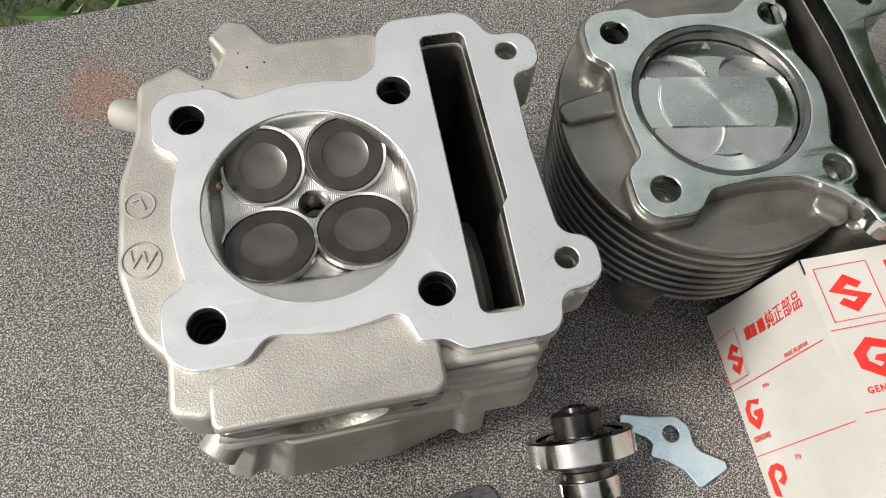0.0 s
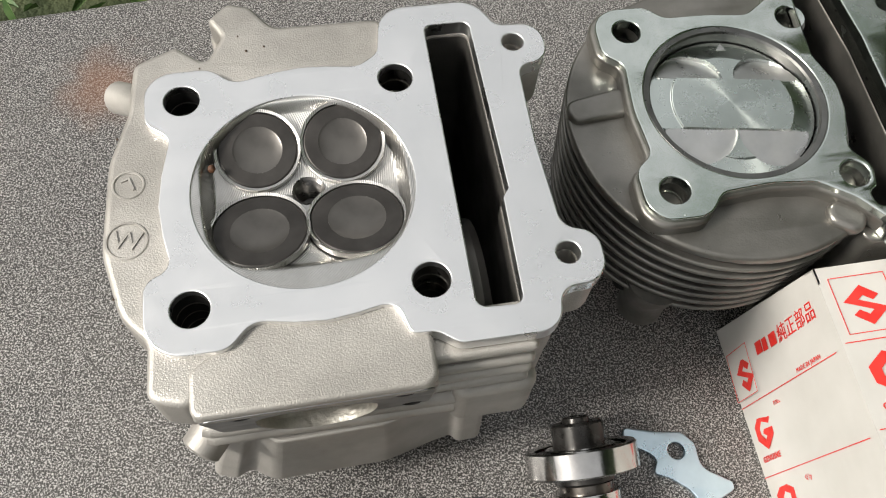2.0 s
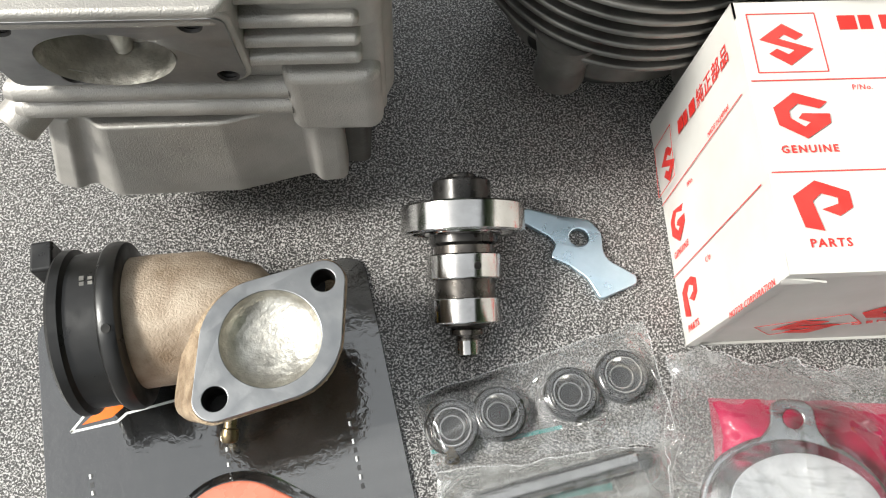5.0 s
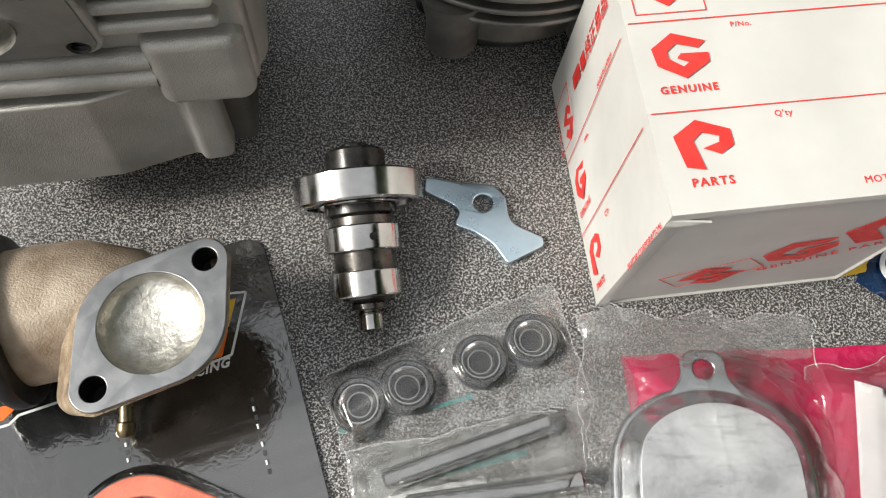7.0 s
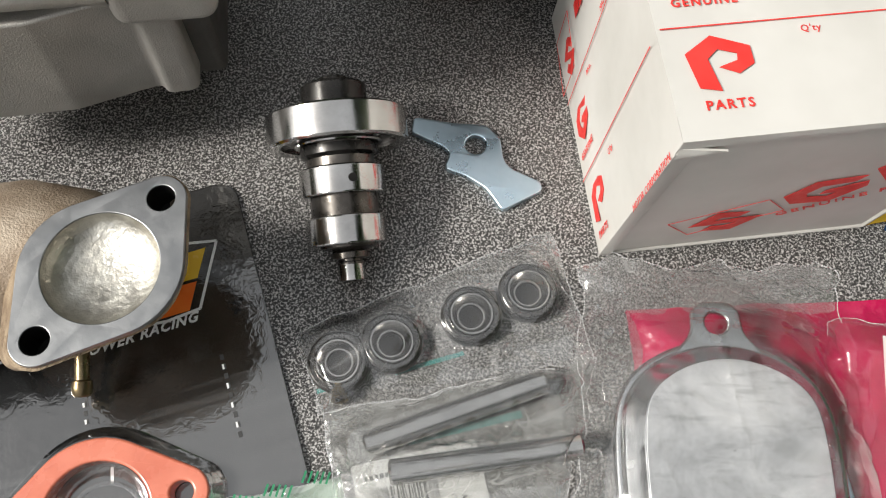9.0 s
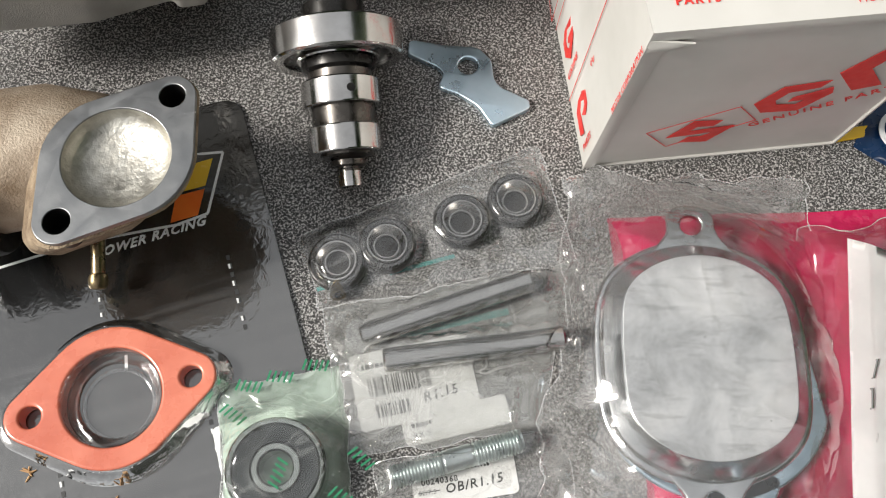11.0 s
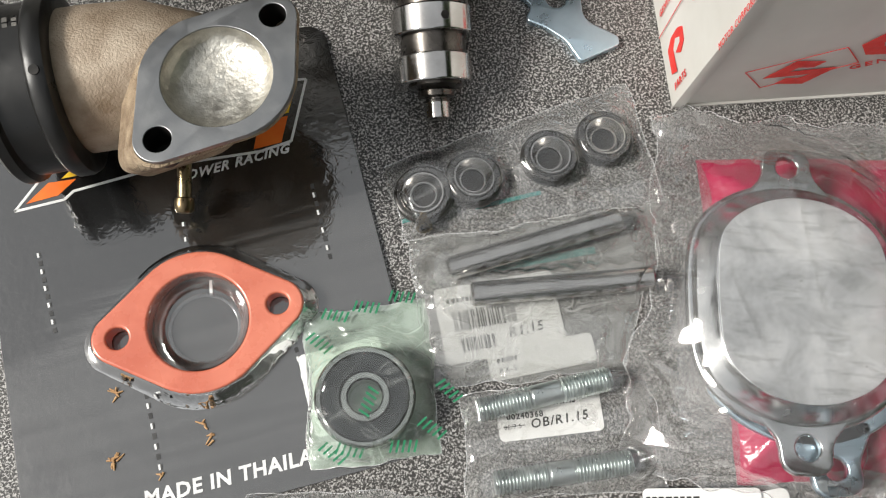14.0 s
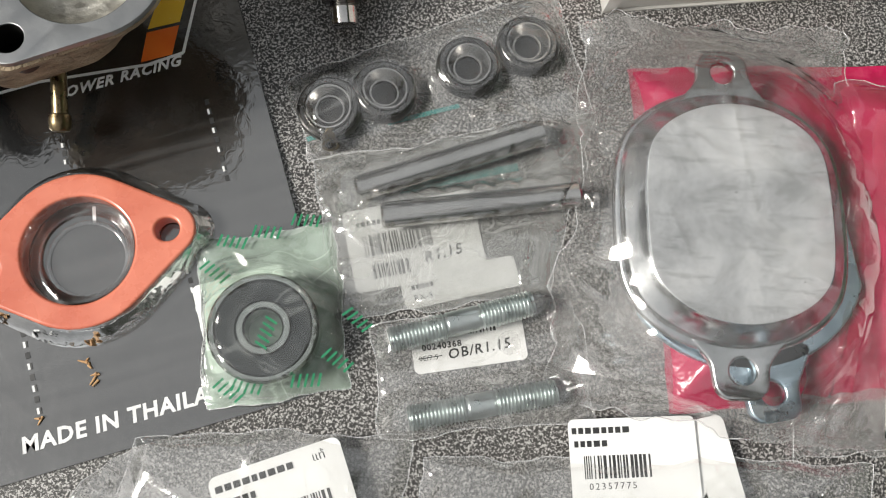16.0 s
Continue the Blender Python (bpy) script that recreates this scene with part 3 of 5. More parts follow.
SLOT = [(39.4, 48, 2.5), (52.3, 48, 2.5), (52.7, -8, 1), (50.8, -10.5, 1), (50, -40.3, 2.5), (38.6, -39.6, 2.5)]
STUDS = [(-28.8, 30.5), (28.8, 30.8), (28.9, -30.8), (-28.9, -30.2)]
ZF = 118.5


def hole_wall(r, z0, z1, x, y, n=28, rings=0):
    """The inside of a hole, with the crests of a thread if rings is given."""
    prof = [(r, z1)]
    if rings:
        for k in range(rings):
            z = z1 - 2 - k * (z1 - z0 - 3) / rings
            prof += [(r, z), (r - 0.55, z - 0.45 * (z1 - z0 - 3) / rings), (r, z - 0.9 * (z1 - z0 - 3) / rings)]
    prof += [(r, z0), (0, z0)]
    bm = lathe(prof, n)
    bmesh.ops.reverse_faces(bm, faces=bm.faces)
    bm.transform(mm(x, y, 0))
    return bm


def valve(parent, radius, x, y, z, tilt):
    v = part("valve", lathe([(0, -3), (radius * 0.5, -3), (radius - 0.4, -1.4), (radius, -0.6), (radius, -0.2), (radius - 0.35, 0), (radius * 0.63, 0)], 56), VALVE, parent,
             "dark steel valve head with a dished centre", at(x, y, z, tilt, 0, 0), 25)
    part("valve_dish", lathe([(radius * 0.63, 0.0), (radius * 0.58, -0.25), (radius * 0.3, -0.7), (0, -0.8)], 48), DISH, v, "smooth grey dished centre", angle=60)
    part("valve_seat", lathe([(radius + 0.15, -1.0), (radius + 0.25, 0.1), (radius + 1.0, 0.45), (radius + 1.1, -1.2)], 56), CHAMBER, v)


def build_head():
    h = thing("engine_head", "new cast aluminium four-valve cylinder head lying gasket face up", "cylinder head", at(-37.26, 102.58, 0, 0, 0, 18.07))
    slot = rounded(SLOT)
    studs = [ring(x, y, 4.7, 32) for x, y in STUDS]
    cham = ring(0.8, -0.3, 28.4, 96)
    ears = [ring(63.6, 39, 3.1, 28), ring(63.9, -28.4, 3.1, 28)]
    part("gasket_face", prism([rounded(FACE), slot, cham, *studs, *ears], 113.5, ZF, 0.35, 2), MACHINED, h, "bright machined gasket face with four stud holes")
    # casting below the face
    rim = [(x * 0.992, y * 0.992, r) for x, y, r in FACE]
    body = prism([rounded(rim), slot, cham, *studs, *ears], 99, 113.6, 0.5)
    core = [(-37, 42, 9), (-10, 34, 5), (24, 37, 5), (29, 52, 8), (54, 52, 8), (60, 38, 8), (60, -36, 8), (55, -45, 6), (31, -45, 5), (-36, -40, 9)]
    low = prism([rounded(core), slot, *studs], 58, 99.2, 0.8)
    part("casting", bm_join(body, low), CAST, h, "sand-textured raw aluminium casting")
    pad = [(-43.6, 30, 6), (-48.6, 15, 18), (-50.2, -11, 18), (-46, -29, 12), (-39.6, -36, 5), (-40.2, -50.5, 4), (-30, -53.4, 4), (-26, -47, 3), (18, -35, 2), (21, -24, 2), (35.5, -22, 1),
           (35.5, 40, 1), (27.5, 54.6, 6), (-3, 55, 5), (-9, 63.6, 3), (-15.5, 65.6, 2.5), (-21.4, 60, 1.5), (-17.8, 53.4, 2), (-22.4, 44.6, 2), (-30.4, 51.6, 2), (-42, 46.4, 4)]
    part("side_flange", prism([rounded(pad), ring(0.8, -0.3, 28.8, 80), *(o for o, (x, y) in zip(studs, STUDS) if x < 15 or y > 0)], 99, 116.2, 1.8, 4), CAST, h, "raised cast flange with two round casting marks")
    # round casting marks with a raised letter each
    for (x, y, r, letter) in ((-43.3, 7.5, 4.3, "L"), (-43.8, -8.6, 5.4, "W")):
        mark = bm_join(lathe([(r, 0), (r - 0.25, 0.35), (r - 0.6, 0.35), (r - 0.85, 0)], 36), (writing(letter, r * 0.95, align="CENTER", thick=0.3), mm(0, -r * 0.45, 0.1, 0, 0, 0)))
        part("casting_mark", mark, CAST, h, "", at(x, y, 116.2, 0, 0, 200 if letter == "L" else -12))
    # rear lug and side bosses
    part("rear_lug", prism([rounded([(-20, 50, 2), (-22, 61, 2), (-15, 66.5, 2), (-2, 58, 3), (-4, 50, 2)])], 70, 108, 1.0), CAST, h)
    boss = lathe([(0, -14), (5, -14), (5, 4), (4.4, 5), (2.4, 5), (2.1, 4.2), (2.1, -2), (0, -2)], 32)
    part("side_boss", boss, CAST, h, "small cast boss with a tapped hole", at(-43.2, 46.6, 98, 62, 0, 48))
    # intake port, its face leaning a little
    port = [(-29.5, 82, 3), (27, 82, 6), (27, 116, 4), (-30.5, 116, 4)]
    holes = [ring(-3, 98, 15.2, 56, 10.6)] + [ring(x, z, 2.7, 24) for x, z in ((-20.2, 111.4), (18.6, 111.4), (-14, 87.4), (21.4, 86.6))]
    bm = prism([rounded(port), *holes], 0, 18, 1.0, 3)
    bm.transform(mm(0, -56.6, 0, 90, 0, 0) @ mm(0, 0, -18))
    for v in bm.verts:
        v.co.y += 0.19 * (116 - v.co.z) * (1 if v.co.y < -48 else 0)
    top = prism([rounded([(-30.5, -56.6, 3), (27, -56.6, 4), (27, -44, 3), (22, -37, 3), (18, -33, 2), (-12, -33, 2), (-22, -39, 3), (-30.5, -45, 3)])], 111, 116.7, 1.3, 3)
    bm = bm_join(bm, top)
    p = part("intake_port", bm, CAST, h, "cast intake port with an oval opening")
    face = prism([rounded([(-28.4, 83.1, 3), (25.9, 83.1, 6), (25.9, 114.4, 3), (-29.4, 114.4, 3)]), *holes], 0, 0.5, 0.1, 1)
    face.transform(mm(0, -56.6, 0, 90, 0, 0))
    for v in face.verts:
        v.co.y += 0.19 * (116 - v.co.z)
    part("port_face", face, FLANGE, p, "smooth machined port face")
    tunnel = lathe([(15.1, 0), (14.2, -12), (12.5, -30), (0, -31)], 48)
    bmesh.ops.reverse_faces(tunnel, faces=tunnel.faces)
    tunnel.transform(mm(-3, -54, 98, 90, 0, 0) @ Matrix.Diagonal((1, 0.7, 1, 1)))
    part("port_bore", tunnel, POLISH, p, "bright cut port bore")
    part("port_divider", prism([hull([(-3, 0, 2.2), (-3, 14, 1.4)])], 88, 108, 0.5), POLISH, p, "rounded wall dividing the port", at(0, -44, 0))
    for x, z in ((-20.2, 111.4), (18.6, 111.4), (-14, 87.4), (21.4, 86.6)):
        part("tapped_hole", lathe([(2.75, 0.0), (2.2, -0.6), (2.65, -1.2), (2.2, -1.8), (2.65, -2.4), (2.2, -3), (2.6, -3.6), (2.6, -14), (0, -14)], 24), HOLE_SHADE, p, "", at(x, -56.6 + 0.19 * (116 - z) - 0.2, z, 90, 0, 0))
    # stacked ribs beside the port
    for k, z in enumerate((111, 103.6, 96.6, 89.8)):
        rb = prism([box_outline(24, z - 1.9, 53, z + 1.9, 1.7)], 0, 13, 1.4, 3)
        rb.transform(mm(0, -50.4 + 0.5 * (k == 0), 0, 90, 0, 0) @ mm(0, 0, -13))
        part("rib", rb, CAST, h)
    part("rib_wall", prism([box_outline(22, -46, 58, -37.5, 3)], 60, 113, 1.0), CAST, h)
    part("corner_lump", prism([box_outline(33, -51, 57, -26, 4)], 59, 84, 2.6, 4), CAST, h, "square rounded lump of the casting")
    # two long half-round bars under the port
    for z, r in ((75.5, 3.2), (68.4, 3.4)):
        part("bar", tube([(-34, -46, z), (-33, -46.5, z), (32, -47, z), (34, -47, z)], r, 14), CAST, h)
    part("web", prism([box_outline(-33, -45, 35, -30, 3)], 55, 84, 1.0), CAST, h)
    # fins under the left flange
    for z in (95.5, 90, 84.5, 79):
        part("cooling_fin", prism([rounded([(-42 + (95 - z) * 0.25, 28, 8), (-43 + (95 - z) * 0.25, -30, 10), (-33, -46, 8), (-20, -40, 2), (-20, 28, 2)])], z - 1.1, z + 1.1, 0.8), CAST, h)
    tb = lathe([(0, -22), (5.8, -22), (6.0, 0), (5.1, 0.7), (2.7, 0.7), (2.4, 0), (2.4, -8), (0, -8)], 36)
    part("drain_boss", tb, CAST, h, "round cast boss with a tapped hole", Matrix.Translation((-0.0385, -0.0486, 0.0620)) @ Vector((-0.66, -0.7, -0.28)).to_track_quat("Z", "Y").to_matrix().to_4x4())
    # cam housing: the skirt on which the head stands
    skirt = [(-39, -26, 3), (-40.6, -48.4, 2.5), (-33.5, -50.8, 2.5), (-29, -48.4, 5), (-22, -53.2, 7), (14, -52.6, 8), (30, -48.6, 5), (35.6, -47.4, 2), (37.2, -50.2, 2.5), (45.4, -49.6, 2.5), (46, 30, 8), (-34, 38, 10)]
    housing = prism([rounded(skirt), rounded([(-33, -38, 5), (33, -40, 5), (33, 26, 5), (-30, 28, 5)])], 29.0, 62, 0.8, 3)
    for v in housing.verts:
        up = min(max((v.co.z - 30) / 32, 0), 1)
        if v.co.y < -40:
            v.co.x += 9 * up * min(max(-v.co.x, 0) / 40, 1)
            v.co.y += 3 * up
    part("cam_housing", housing, CAST, h, "pale skirt of the cam housing")
    part("cam_housing_foot", prism([rounded([(-30, -22, 6), (28, -22, 6), (28, 30, 6), (-30, 30, 6)])], 0.2, 60, 1.0), CAST, h)
    # chain tunnel with the round cam opening, walls darkened in place of shade
    rimring = lathe([(23, -2.2), (27.5, -2.2), (28.2, 0), (27.5, 2.2), (23, 2.2)], 72, True)
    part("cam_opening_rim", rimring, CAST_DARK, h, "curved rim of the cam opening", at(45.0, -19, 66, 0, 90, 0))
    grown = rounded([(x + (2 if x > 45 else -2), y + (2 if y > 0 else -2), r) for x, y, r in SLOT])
    part("tunnel_shade_lining", prism([grown, rounded([(x - (0.2 if x > 45 else -0.2), y - (0.2 if y > 0 else -0.2), r) for x, y, r in SLOT])], 26, 112.5, 0.05, 1), TUNNEL_SHADE, h, "darkened lining standing in for shade in the chain tunnel")
    # added dark floor that keeps light from rising through the slot
    part("tunnel_shade_floor", prism([box_outline(37, -6, 55, 50, 1)], 27, 31, 0.4), TUNNEL_SHADE, h)
    part("tunnel_wall", prism([box_outline(34.5, -43, 37.5, 50, 1)], 30, 113, 0.3), TUNNEL_SHADE, h)
    # combustion chamber
    def bowl(x, y):
        r = math.hypot(x - 0.8, y + 0.3)
        px, py = abs(x - 1.2) / 26.6, abs(y - 2.2) / 25.2
        inside = (px ** 3.6 + py ** 3.6) ** (1 / 3.6)
        roof = 8.9 - 0.25 * abs(y - 2.9)
        wall = 1 - smooth(0.9, 1.0, inside)
        d = 0.5 + (roof - 0.5) * wall * (1 - smooth(27.0, 28.4, r))
        if math.hypot(x - 1.6, y - 2.9) < 4.2:
            d += 12
        return ZF - d
    ch = part("combustion_chamber", polar(28.45, 72, 160, bowl, 0.8, -0.3), CHAMBER, h, "milled pent-roof chamber with fine tool marks", angle=50)
    plug = lathe([(4.3, 0), (3.6, -0.5)] + [(3.6 + 0.6 * (k % 2), -0.5 - 0.6 * k) for k in range(1, 18)] + [(0, -12)], 32)
    part("plug_thread", plug, THREAD, ch, "threaded spark plug hole", at(1.6, 2.9, ZF - 7.9))
    for r, x, y, tilt in ((10.4, -10.4, 15.0, 14), (10.4, 12.2, 14.8, 14), (11.9, -11.6, -9.2, -14), (11.9, 13.2, -8.8, -14)):
        valve(h, r, x, y, ZF - 4.1, tilt)
    for (x, y) in STUDS:
        part("stud_hole", hole_wall(4.72, 70, ZF - 0.4, x, y, 32, 9), THREAD if x > 0 else HOLE_SHADE, h)
    for r in ears:
        cx, cy = sum(p[0] for p in r) / len(r), sum(p[1] for p in r) / len(r)
        part("dowel_hole", hole_wall(3.12, 99, ZF - 0.4, cx, cy, 28), CAST, h)
    # little casting crumbs on the raw flange
    rnd = random.Random(7)
    for x, y in ((-6, 48), (-13, 52.5), (-11, 47), (-24, 42.5), (-46, 22), (-47, -24), (-45, -31)):
        c = bmesh.new()
        bmesh.ops.create_icosphere(c, subdivisions=1, radius=rnd.uniform(0.25, 0.5))
        part("casting_speck", c, DIRT, h, "", at(x, y, 116.3))
    cr = bmesh.new()
    bmesh.ops.create_icosphere(cr, subdivisions=2, radius=1.0)
    for v in cr.verts:
        v.co *= 1 + 0.35 * nz(*(v.co * 3), 1.2)
    part("rust_crumb", cr, RUST, h, "small rusty crumb on the chamber edge", at(-22.3, 9.5, ZF - 2.2))


# ---- cylinder block ----
def build_cylinder():
    zd = 93.5
    b = thing("cylinder_block", "used finned aluminium motorcycle cylinder block with an oily top deck", "cylinder block", at(83.8, 171.6, 0, 0, 0, 17))
    tunnel = [(30.5, 14, 6), (34.8, 2, 12), (34, -8, 8), (29.6, -22, 4), (35, -29, 4), (33.5, -36, 1.5), (30.5, -37.5, 2.2), (31.2, -42.5, 2.2), (34.5, -43, 1.5), (36, -49, 3), (50.8, -48.5, 3), (51.8, -41, 2), (50.4, -38, 2), (50.2, 20, 20), (47.5, 48, 4), (33, 48, 4)]
    studs = [(-28.2, -30.2), (28.4, -31), (-28, 30.2), (28.4, 30.4)]
    deck = [(-38.2, -39.8, 9.5), (-19.8, -39.8, 7), (-14, -32.6, 6), (2, -31.2, 30), (16, -32.4, 8), (26, -39, 8), (33, -47, 6), (34.5, -53, 4), (56, -53, 7), (60.5, -40, 4), (70, -39, 6), (70, -26, 6), (59, -24, 4),
            (57, 8, 40), (60, 24, 4), (72, 25, 7), (72, 40, 7), (59, 42, 4), (54, 55, 8), (28, 55, 8), (24, 40, 6), (14, 33, 6), (0, 34.5, 40), (-14, 34.5, 6), (-19.8, 39.8, 6), (-38.2, 39.8, 9.5), (-38.2, 22, 6), (-32, 17, 5), (-33.5, 0, 40), (-32, -17, 5), (-38.2, -22, 6)]
    holes = [ring(x, y, 4.6, 32) for x, y in studs]
    ears = [ring(63.8, 32.6, 3.2, 24), ring(63.2, -32, 3.2, 24)]
    bore = ring(0, 0, 29.2, 96)
    part("deck", prism([rounded(deck), rounded(tunnel), bore, *holes, *ears], 84.5, zd, 0.5, 2), DECK, b, "oily machined deck face")
    # rounded shelf round the deck and the fins below
    arc = [(52.6 * math.cos(a), 52.6 * math.sin(a) - 0.5) for a in np.linspace(radians(60), radians(302), 60)]
    def fin_outline(k):
        s = k
        return [(x * s, y * s) for x, y in arc] + [(33, -44 * s), (33, 44 * s)]
    shelf = prism([fin_outline(1.0), bore, *holes[:3:2]], 82.5, 86.2, 1.2, 3)
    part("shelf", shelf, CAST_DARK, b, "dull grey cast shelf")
    # cast roots between shelf and deck, and three small lugs on the shelf
    root = [(x * 1.035, y * 1.035, r) for x, y, r in deck[:8]] + [(56, -54, 7), (56, 54, 7)] + [(x * 1.035, y * 1.035, r) for x, y, r in deck[18:]]
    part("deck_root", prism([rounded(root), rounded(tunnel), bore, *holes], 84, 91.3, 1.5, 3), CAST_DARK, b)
    for x, y, a, ln in ((-41.5, 6, 8, 11), (24.5, -42.0, -30, 6)):
        lug = prism([rounded([(-ln, -4.2, 4), (ln, -5.4, 4), (ln, 5.4, 4), (-ln, 4.2, 4)])], 84, 88.6, 1.8, 4)
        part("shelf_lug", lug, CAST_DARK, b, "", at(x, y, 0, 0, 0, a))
    for k in range(7):
        z = 77.6 - 5.9 * k
        part("cooling_fin", prism([fin_outline(0.997 - 0.007 * k), bore], z - 0.95, z + 0.95, 0.7, 2), FINS, b)
    part("barrel", lathe([(32, 20), (40, 20), (40, 84), (32, 84)], 72, True), FINS, b)
    box = [(29, -50, 4), (55.5, -52, 6), (56.5, 52, 6), (29, 52, 4)]
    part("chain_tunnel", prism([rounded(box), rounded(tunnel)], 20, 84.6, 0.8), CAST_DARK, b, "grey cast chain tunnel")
    # dark plate under the tunnel stands in for its deep shade
    part("tunnel_shade_lining", prism([rounded([(28.5, -51, 3), (54, -51, 3), (54, 51, 3), (28.5, 51, 3)])], 18, 20.5, 0.3), HOLE_SHADE, b)
    for x, y in ((-22, -37), (24, -38), (-24, 36)):
        ft = lathe([(0, 20), (7.5, 20), (8.5, 21), (8, 30), (11, 46), (0, 46)], 24)
        part("base_lug", ft, FINS, b, "", at(x, y))
    part("liner", lathe([(26.9, 0.2), (26.9, zd - 1.2), (27.4, zd - 0.5), (29.0, zd - 0.3), (29.25, zd - 0.6), (29.25, 20), (28.6, 2), (27.6, 0.2)], 96, True), LINER, b, "grey iron cylinder liner")
    for x, y in studs:
        part("stud_hole", hole_wall(4.62, 30, zd - 0.4, x, y, 32, 0), HOLE_SHADE, b)
    for r in ears:
        cx, cy = sum(p[0] for p in r) / len(r), sum(p[1] for p in r) / len(r)
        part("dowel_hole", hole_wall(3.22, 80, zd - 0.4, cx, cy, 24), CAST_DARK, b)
    # two bright bolt seats at the tunnel's end
    part("tunnel_boss", lathe([(0, 72), (2.6, 72), (3, 84), (2.4, 84.6), (0, 84.6)], 24), MACHINED, b, "", at(49, -44.5, 0))

    # piston at the top of the bore
    p = thing("piston", "bright turned piston crown with four valve pockets", "piston", at(83.8, 171.6, 0, 0, 0, 9))
    zt = 91.0
    pockets = ((-12.6, 9.6, 10.6), (12.6, 9.6, 10.6), (-11.6, -9.8, 11.4), (11.6, -9.8, 11.4))
    def in_pocket(x, y):
        return abs(y) > 9.7 and any(math.hypot(x - cx, y - cy) < cr for cx, cy, cr in pockets)
    def crown(x, y):
        r, out = math.hypot(x, y), max(abs(y) - 9.7, 0.0)
        z = zt - 0.5 * smooth(19.3, 19.9, r) - 0.13 * max(r - 19.9, 0) - 0.16 * out
        if in_pocket(x, y):
            z = zt - 0.7 - 0.3 * out
        return z
    top = polar(26.4, 130, 360, crown)
    low = lathe([(26.4, zt - 2.6), (26.4, 40), (0, 40)], 96)
    c = part("crown", top, TURNED, p, "lathe-turned crown with milled valve pockets", angle=9)
    c.data.materials.append(POCKET)
    for f in c.data.polygons:
        if in_pocket(f.center.x / MM, f.center.y / MM):
            f.material_index = 1
    part("piston_skirt", low, LINER, p)
    part("crown_arrow", prism([[(-1.6, -1.2), (1.6, -1.2), (0, 1.6)]], zt - 1.6, zt - 1.1, 0.1), POCKET, c, "", at(0, 23.5, 0))
    gap = lathe([(26.4, zt - 6), (26.9, zt - 6)], 64)
    part("ring_gap", gap, HOLE_SHADE, p)

# ---- camshaft and lever ----
def build_camshaft():
    ax = Vector((12.3, -37.6, -13.0))
    q = ax.to_track_quat("Z", "Y").to_matrix().to_4x4()
    c = thing("camshaft", "dark steel camshaft with two ground lobes and a ball bearing", "camshaft", Matrix.Translation((0.0569, 0.0700, 0.0197)) @ q)
    part("shaft", lathe([(0, 41.4), (2.9, 41.4), (3.6, 40.7), (3.6, 36.0), (3.2, 35.7), (3.2, 35.2), (5.2, 34.9), (5.2, 33.4), (4.6, 33), (7.6, 32), (9.2, 24), (9.2, 4), (0, 4)], 48), SHAFT, c, "brown-grey phosphated shaft")
    part("journal_end", lathe([(0, 41.5), (2.6, 41.5), (3.65, 40.8), (3.65, 36.6)], 40), STEEL, c, "bright ground end")
    part("nose", lathe([(9.0, -4), (9.0, -11.6), (8.3, -12.4), (5.6, -12.4), (5.4, -11.6), (4.8, -11.6), (4.6, -13.8), (4.0, -14.3), (2.6, -14.3), (2.6, -11), (0, -11)], 48), BLACKSTEEL, c, "black oxide sprocket seat")
    part("collar", lathe([(9.2, 4.6), (10.6, 4.8), (10.6, 7.2), (9.4, 8), (8.9, 8.2)], 48), BLACKSTEEL, c)
    for z0, r, lift, a in ((10.6, 11.4, 3.0, 262), (23.8, 10.5, 2.6, 235)):
        pts = []
        for k in range(72):
            t = k * math.tau / 72
            d = math.cos(t - radians(a))
            pts.append(((r + lift * max(d, 0) ** 3) * math.cos(t), (r + lift * max(d, 0) ** 3) * math.sin(t)))
        part("cam_lobe", prism([pts], z0, z0 + 7.7, 0.5, 2), STEEL, c, "ground steel lobe")
    spot = c.matrix_basis.inverted() @ Vector((0.0652, 0.0562, 0.0275))
    a = math.atan2(spot.y, spot.x)
    d = Vector((math.cos(a), math.sin(a), 0))
    # dark disc on the lobe, painted shade instead of a bored hole
    part("oil_hole", lathe([(1.2, -0.2), (1.15, 0.09), (0, 0.09)], 20), HOLE_SHADE, c, "", Matrix.Translation(d * 0.01145 + Vector((0, 0, 0.0146))) @ d.to_track_quat("Z", "Y").to_matrix().to_4x4())
    b = part("ball_bearing", lathe([(15.6, -4.1), (18.4, -4.5), (19, -3.9), (19, 3.9), (18.4, 4.5), (15.6, 4.1), (15.6, 1.5)], 72), STEEL, c, "ball bearing with a polished outer ring")
    part("inner_ring", lathe([(9.2, -4.4), (11.6, -4.4), (11.9, -4), (11.9, 4), (11.6, 4.4), (9.2, 4.4)], 56), STEEL, b)
    # dark plates between the rings stand in for the recess's shade
    part("recess_shade_plate", lathe([(11.9, 3.1), (15.6, 3.1), (15.6, -3.1), (11.9, -3.1)], 56), BLACKSTEEL, b, "dark plate standing in for the shaded recess between the rings")


